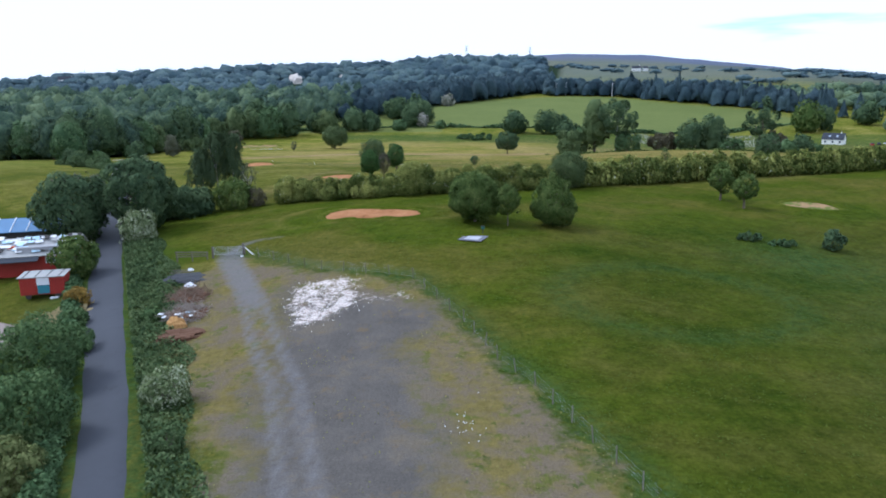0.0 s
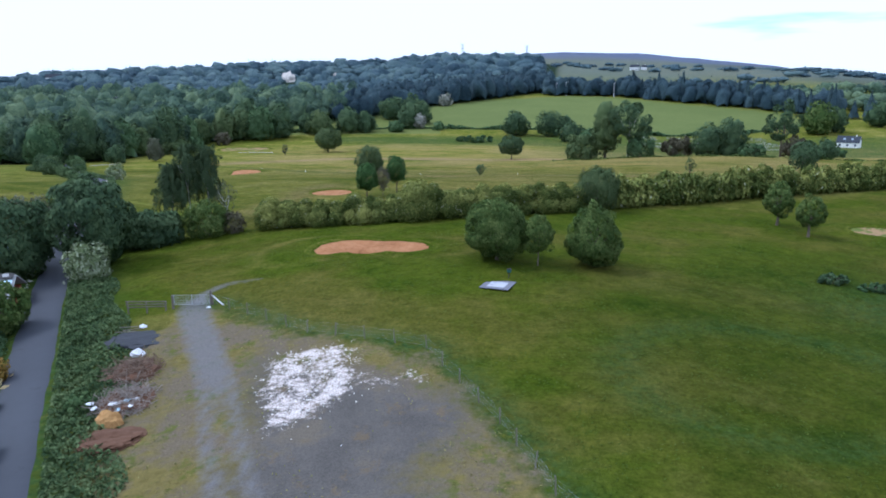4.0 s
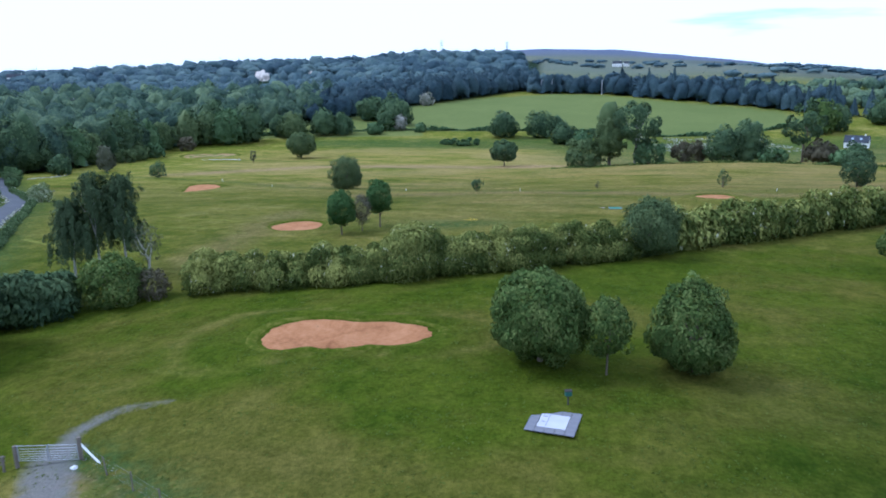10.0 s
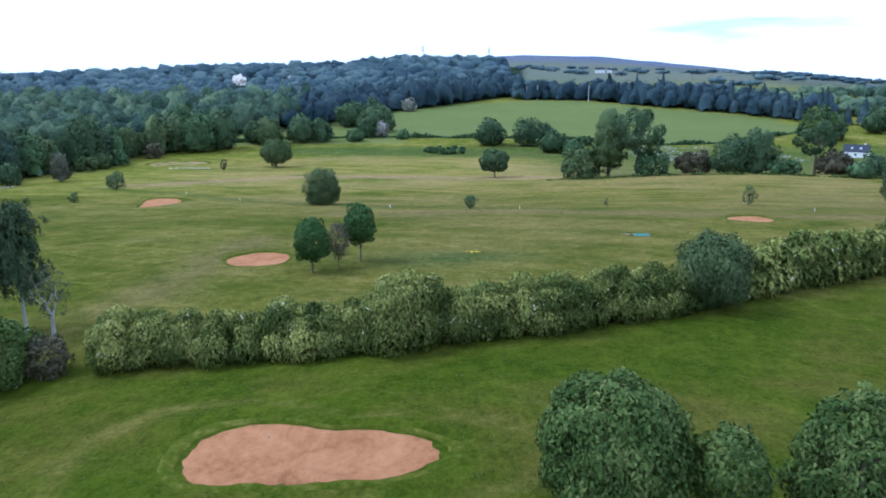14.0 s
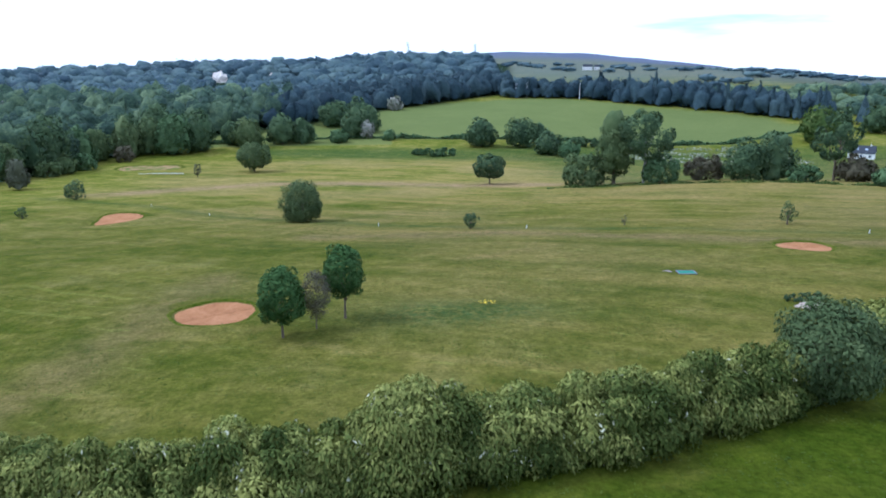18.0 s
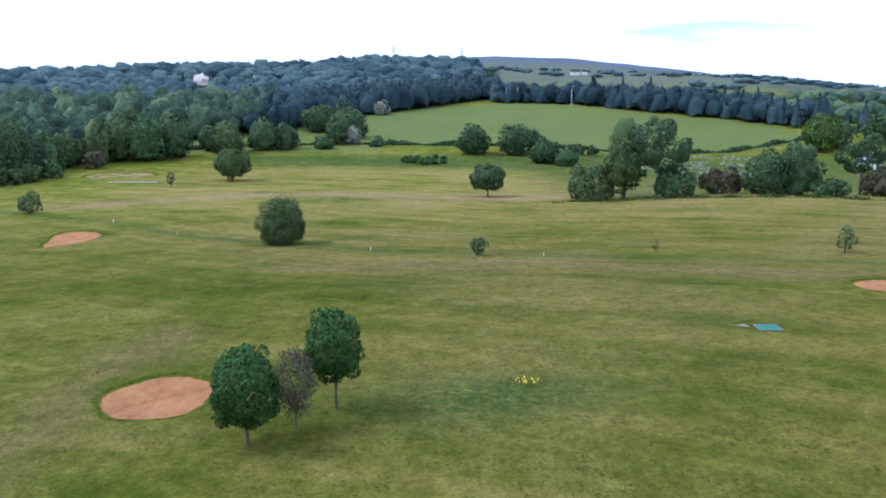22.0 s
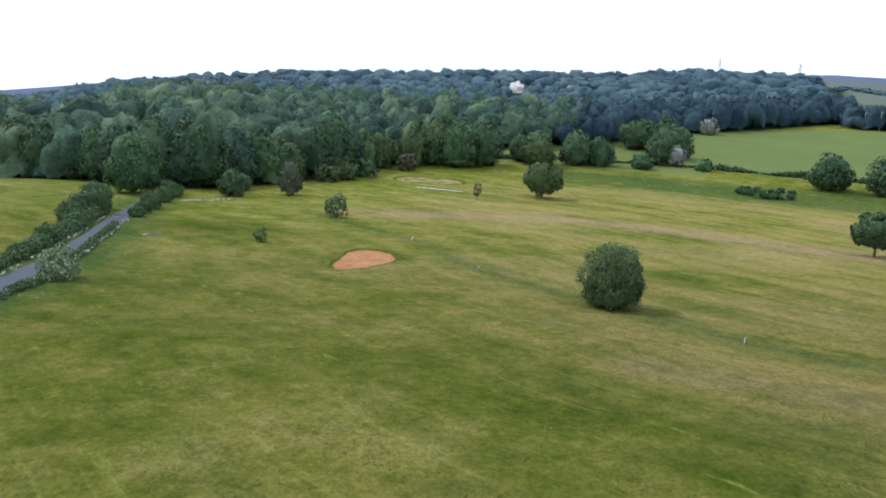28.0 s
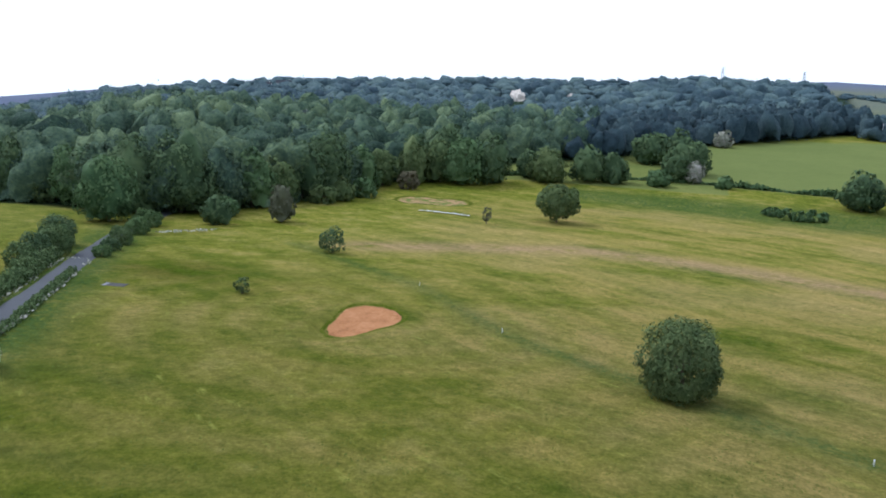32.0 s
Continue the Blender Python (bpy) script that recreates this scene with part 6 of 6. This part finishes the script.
for k in range(4):
    x, y = 236 + 4.6 * k, 409 + 1.4 * k
    ob = thing("parked_car", x, y, "parked car beside the white houses", "car", turn=70, group="parked cars")
    paint_mat = (M_RED, M_DARK, M_WHITE, M_TARP)[k]
    part("body", boxes((4.0, 1.7, 0.65, (0, 0, 0.3), (0, 0, 0), 0.15)), paint_mat, ob)
    part("cabin", boxes((2.1, 1.5, 0.55, (-0.1, 0, 0.92), (0, 0, 0), 0.18)), M_GLASS, ob)
    for sx in (-1.25, 1.25):
        for sy in (-0.8, 0.8):
            part("wheel", tube(bmesh.new(), (sx, sy - 0.1, 0.3), (sx, sy + 0.1, 0.3), 0.31, sides=14), M_DARK, ob)

# masts on the ridge, poles by the farm
for x, y, h in ((45, 1395, 26), (165, 1430, 26)):
    ob = thing("lattice_mast", x, y, "distant grey lattice mast on the wooded ridge", "mast", group="masts", z=z_at(x, y) + 4)
    for sx, sy in ((-1, -1), (-1, 1), (1, -1), (1, 1)):
        part("leg", tube(bmesh.new(), (2.2 * sx, 2.2 * sy, -6), (0.7 * sx, 0.7 * sy, h), 0.5, 0.35, 5), M_STEEL, ob)
    for k in range(6):
        z, r = h * k / 6, 2.0 - 1.2 * k / 6
        part("brace", boxes((2 * r + 0.4, 0.3, 0.3, (0, -r, z)), (2 * r + 0.4, 0.3, 0.3, (0, r, z)), (0.3, 2 * r, 0.3, (r, 0, z)), (0.3, 2 * r, 0.3, (-r, 0, z))), M_STEEL, ob)
    for z in (h * 0.7, h * 0.86, h):
        part("cross_arm", boxes((7, 0.5, 0.5, (0, 0, z))), M_STEEL, ob)
for x, y, h in ((149, 662, 12), (112, 684, 12), (64, 716, 15), (104, 690, 11)):
    ob = thing("lamp_post", x, y, "slender pale pole beside the farm road", "pole", group="poles")
    part("pole", tube(bmesh.new(), (0, 0, -0.5), (0, 0, h), 0.22, 0.14), M_WHITE, ob)
    part("arm", boxes((1.6, 0.16, 0.16, (0.6, 0, h - 0.1))), M_WHITE, ob)


def drape(name, cx, cy, rx, ry, lift, mat, label, category, kind="", turn=0.0):
    co, fa, rings, n = [], [], 6, 40
    rng = np.random.RandomState(int(abs(cx)))
    ph = rng.rand(3) * 6
    for k in range(rings + 1):
        for j in range(n):
            a = 6.2832 * j / n
            f = k / rings * (1 + 0.14 * math.sin(2 * a + ph[0]) + 0.1 * math.sin(5 * a + ph[1]))
            u, v = rx * f * math.cos(a), ry * f * math.sin(a)
            x, y = cx + u * math.cos(turn) - v * math.sin(turn), cy + u * math.sin(turn) + v * math.cos(turn)
            co.append((x, y, z_at(x, y) + (lift if k < rings else -0.2)))
            if k:
                fa.append(((k - 1) * n + j, k * n + j, k * n + (j + 1) % n, (k - 1) * n + (j + 1) % n))
    m = bpy.data.meshes.new(name)
    m.from_pydata(co, [], fa)
    m.shade_smooth()
    return tagged(part(name, m, mat), label, category, kind=kind)


for x, y, w, h, text in ((-209, 1075, 11, 12, "pale bare quarry face on the wooded hill"), (-165, 1130, 22, 7, "pale strip of bare ground on the hill")):
    heap("quarry_face", x, y, w, w * 0.6, h, M_QUARRY, text, "quarry", int(w), 0, 0.4)
# old bunker: bleached sand under a grass lip, bare red earth before it
drape("old_bunker", 34.0, 151.6, 1.7, 1.3, 0.07, M_PALESAND, "overgrown bunker with bleached grey sand", "bunker")
bush(190, 34.2, 153.4, 0.7, 4.6, "low grass lip behind the old bunker", M_OAK, size=0.16, density=60, depth=0.25)
drape("bare_earth", 36.6, 147.2, 2.2, 2.4, 0.07, M_SAND, "patch of bare red earth by the hedge", "bare earth")
drape("drive", -49, 70, 6.5, 15, 0.06, M_GRAVEL, "pinkish gravel drive beside the huts", "drive", "structure", 0.35)

# ---- huts beside the lane ----
ob = thing("red_hut", -46.5, 86.0, "red-painted hut on wheels with a pale roof", "hut", turn=12, z=z_at(-47, 86) + 0.05)
part("body", boxes((4.8, 2.6, 2.1, (0, 0, 0.45), (0, 0, 0), 0.04)), M_RED, ob)
for k in range(8):
    part("batten", boxes((0.05, 0.03, 2.0, (-2.1 + 0.6 * k, -1.325, 0.5))), M_RED, ob)
part("roof", boxes((5.1, 3.0, 0.12, (0, 0, 2.56), (2, 0, 0), 0.03)), M_ROOF, ob)
for k in range(4):
    part("roof_seam", boxes((0.05, 3.02, 0.05, (-1.9 + 1.27 * k, 0, 2.69), (2, 0, 0))), M_DARK, ob)
door = part("door", boxes((1.3, 0.06, 1.0, (0.15, -1.34, 0.6), (0, 0, 0), 0.01)), M_TEAL, ob, "teal lower door leaf")
part("upper_leaf", boxes((1.35, 0.07, 0.85, (0.15, -1.345, 1.62), (0, 0, 0), 0.01)), M_WHITE, ob, "white upper door leaf")
for x in (-1.6, 1.6):
    part("wheel", tube(bmesh.new(), (x, -1.25, 0.3), (x, -1.05, 0.3), 0.33, sides=14), M_DARK, ob)
part("step", boxes((0.9, 0.5, 0.2, (1.3, -1.7, 0.0), (0, 0, 0), 0.02)), M_WHITE, ob)
ob = thing("long_shed", -55.2, 98.5, "long low shed with red walls and a cluttered pale roof", "shed", turn=16)
part("wall", boxes((13.0, 6.0, 2.7, (0, 0, -0.3))), M_RED, ob)
part("gable_wall", boxes((6.5, 5.8, 1.1, (2.6, 0, 2.4))), M_DISTANT, ob, "grey upper wall")
part("roof", gable(13.4, 6.6, 2.5, 1.7), M_ROOF, ob)
part("lean_to", boxes((6.0, 2.2, 0.12, (-1.0, -3.6, 2.2), (14, 0, 0), 0.02)), M_SLATE, ob, "dark lean-to roof")
win = part("window", boxes((1.2, 0.1, 0.8, (3.2, -3.05, 1.3), (0, 0, 0), 0.02)), M_WHITE, ob)
part("pane", boxes((1.0, 0.03, 0.6, (3.2, -3.12, 1.4))), M_GLASS, win)
rng = np.random.RandomState(77)
for k in range(64):
    x, s = rng.uniform(-6, 6), rng.choice((-1, 1), p=(0.8, 0.2))
    t = rng.uniform(0.1, 0.9)
    part("roof_sheet", boxes((rng.uniform(0.5, 1.8), rng.uniform(0.3, 0.9), 0.05, (x, s * 3.2 * t, 2.80 + 1.68 * (1 - t) + 0.03 * (k % 4)), (s * -27, 0, rng.uniform(-25, 25)))), (M_WHITE, M_PALEBLUE, M_ROOF, M_WHITE, M_DARK, M_PALEBLUE)[k % 6], ob)
part("roof_bundle", boxes((1.0, 0.5, 0.35, (-1.5, -1.8, 3.2), (-27, 0, 5), 0.1)), plain("orange_tarp", (0.55, 0.12, 0.04), 0.6), ob, "orange bundle on the roof")
ob = thing("shed", -63.5, 113.0, "low shed under a blue tarpaulin roof", "shed", turn=14)
part("wall", boxes((13, 7, 2.4, (0, 0, -0.2))), M_DARK, ob)
part("roof", gable(13.6, 7.6, 2.2, 1.3), M_TARP, ob, "blue tarpaulin roof")
for k in range(6):
    part("batten", boxes((0.12, 4.2, 0.08, (-5.5 + 2.2 * k, -1.9, 2.93), (19, 0, 0))), M_WHITE, ob)
drape("lawn_strip", -41.5, 75.5, 2.6, 4.5, 0.05, plain("short_lawn", (0.085, 0.14, 0.025), 0.95, grain=3), "short green lawn beside the red hut", "lawn", "structure", 0.3)
rng = np.random.RandomState(50)
n = 900
p = np.array([-40.2, 77.0, 0]) + rng.normal(size=(n, 3)) * np.array([0.9, 1.3, 0])
p[:, 2] = land(p[:, 0], p[:, 1]) + 0.3 * rng.rand(n)
tagged(part("dead_grass", leaves("dead_grass", p, np.tile((0.0, -0.6, 0.5), (n, 1)), 0.35, rng, long=2.2), M_STRAW), "dead straw-coloured grass beside the lane", "grass", kind="stuff")

# ---- grass: tufts that stand up in the near meadow ----
rng = np.random.RandomState(90)
n = 220000
p = np.stack([rng.normal(0, 42, n), rng.uniform(36, 330, n)], 1)
ok = (inside(p[:, 0], p[:, 1], YARD) < 0.5) & (near_line(p[:, 0], p[:, 1], ROAD)[0] > 2.2) & (lumps(p[:, 0], p[:, 1] * 1.6, 11, 31) + 0.7 * lumps(p[:, 0], p[:, 1], 3.5, 32) + 0.35 * rng.normal(size=n) > 0.12 + 0.9 * ease(250, 330, p[:, 1]))
for b in BUNKERS:
    ok &= in_bunker(b, p[:, 0], p[:, 1]) > 1.04
p = p[ok]
p = np.concatenate([p, (land(p[:, 0], p[:, 1]) + 0.02)[:, None]], 1)
way = np.stack([rng.normal(size=len(p)) * 0.35, rng.normal(size=len(p)) * 0.35, np.ones(len(p))], 1)
way /= np.linalg.norm(way, axis=1, keepdims=True)
M_TUFT = leaf_mat("grass_blades", (0.030, 0.054, 0.006), (0.058, 0.085, 0.010), (0.104, 0.116, 0.025), thin=0.3)
tagged(part("grass_tufts", leaves("grass_tufts", p, way, 0.09, rng, long=2.4, flat=0.9, soft=0.9), M_TUFT), "tufts of long meadow grass", "grass", kind="stuff")
yard_p = rng.uniform((-28, 36), (12, 92), (9000, 2))
yi = inside(yard_p[:, 0], yard_p[:, 1], YARD)
yard_p = yard_p[(yi > -1) & (near_line(yard_p[:, 0], yard_p[:, 1], TRACK)[0] > 1.7) & (lumps(yard_p[:, 0], yard_p[:, 1], 7, 41) + 0.4 * rng.normal(size=len(yi)) + 0.5 * (inside(yard_p[:, 0], yard_p[:, 1], GRIT) < 0) > 0.55)]
yp = np.concatenate([yard_p, (land(yard_p[:, 0], yard_p[:, 1]) + 0.08)[:, None]], 1)
tagged(part("yard_weeds", leaves("yard_weeds", yp, rng.normal(size=yp.shape) + np.array((0, 0, 1.6)), 0.10, rng, soft=0.9), leaf_mat("weed_leaves", (0.085, 0.100, 0.028), (0.150, 0.145, 0.045), (0.24, 0.205, 0.08))), "weeds and moss tufts in the bare yard", "weeds", kind="stuff")
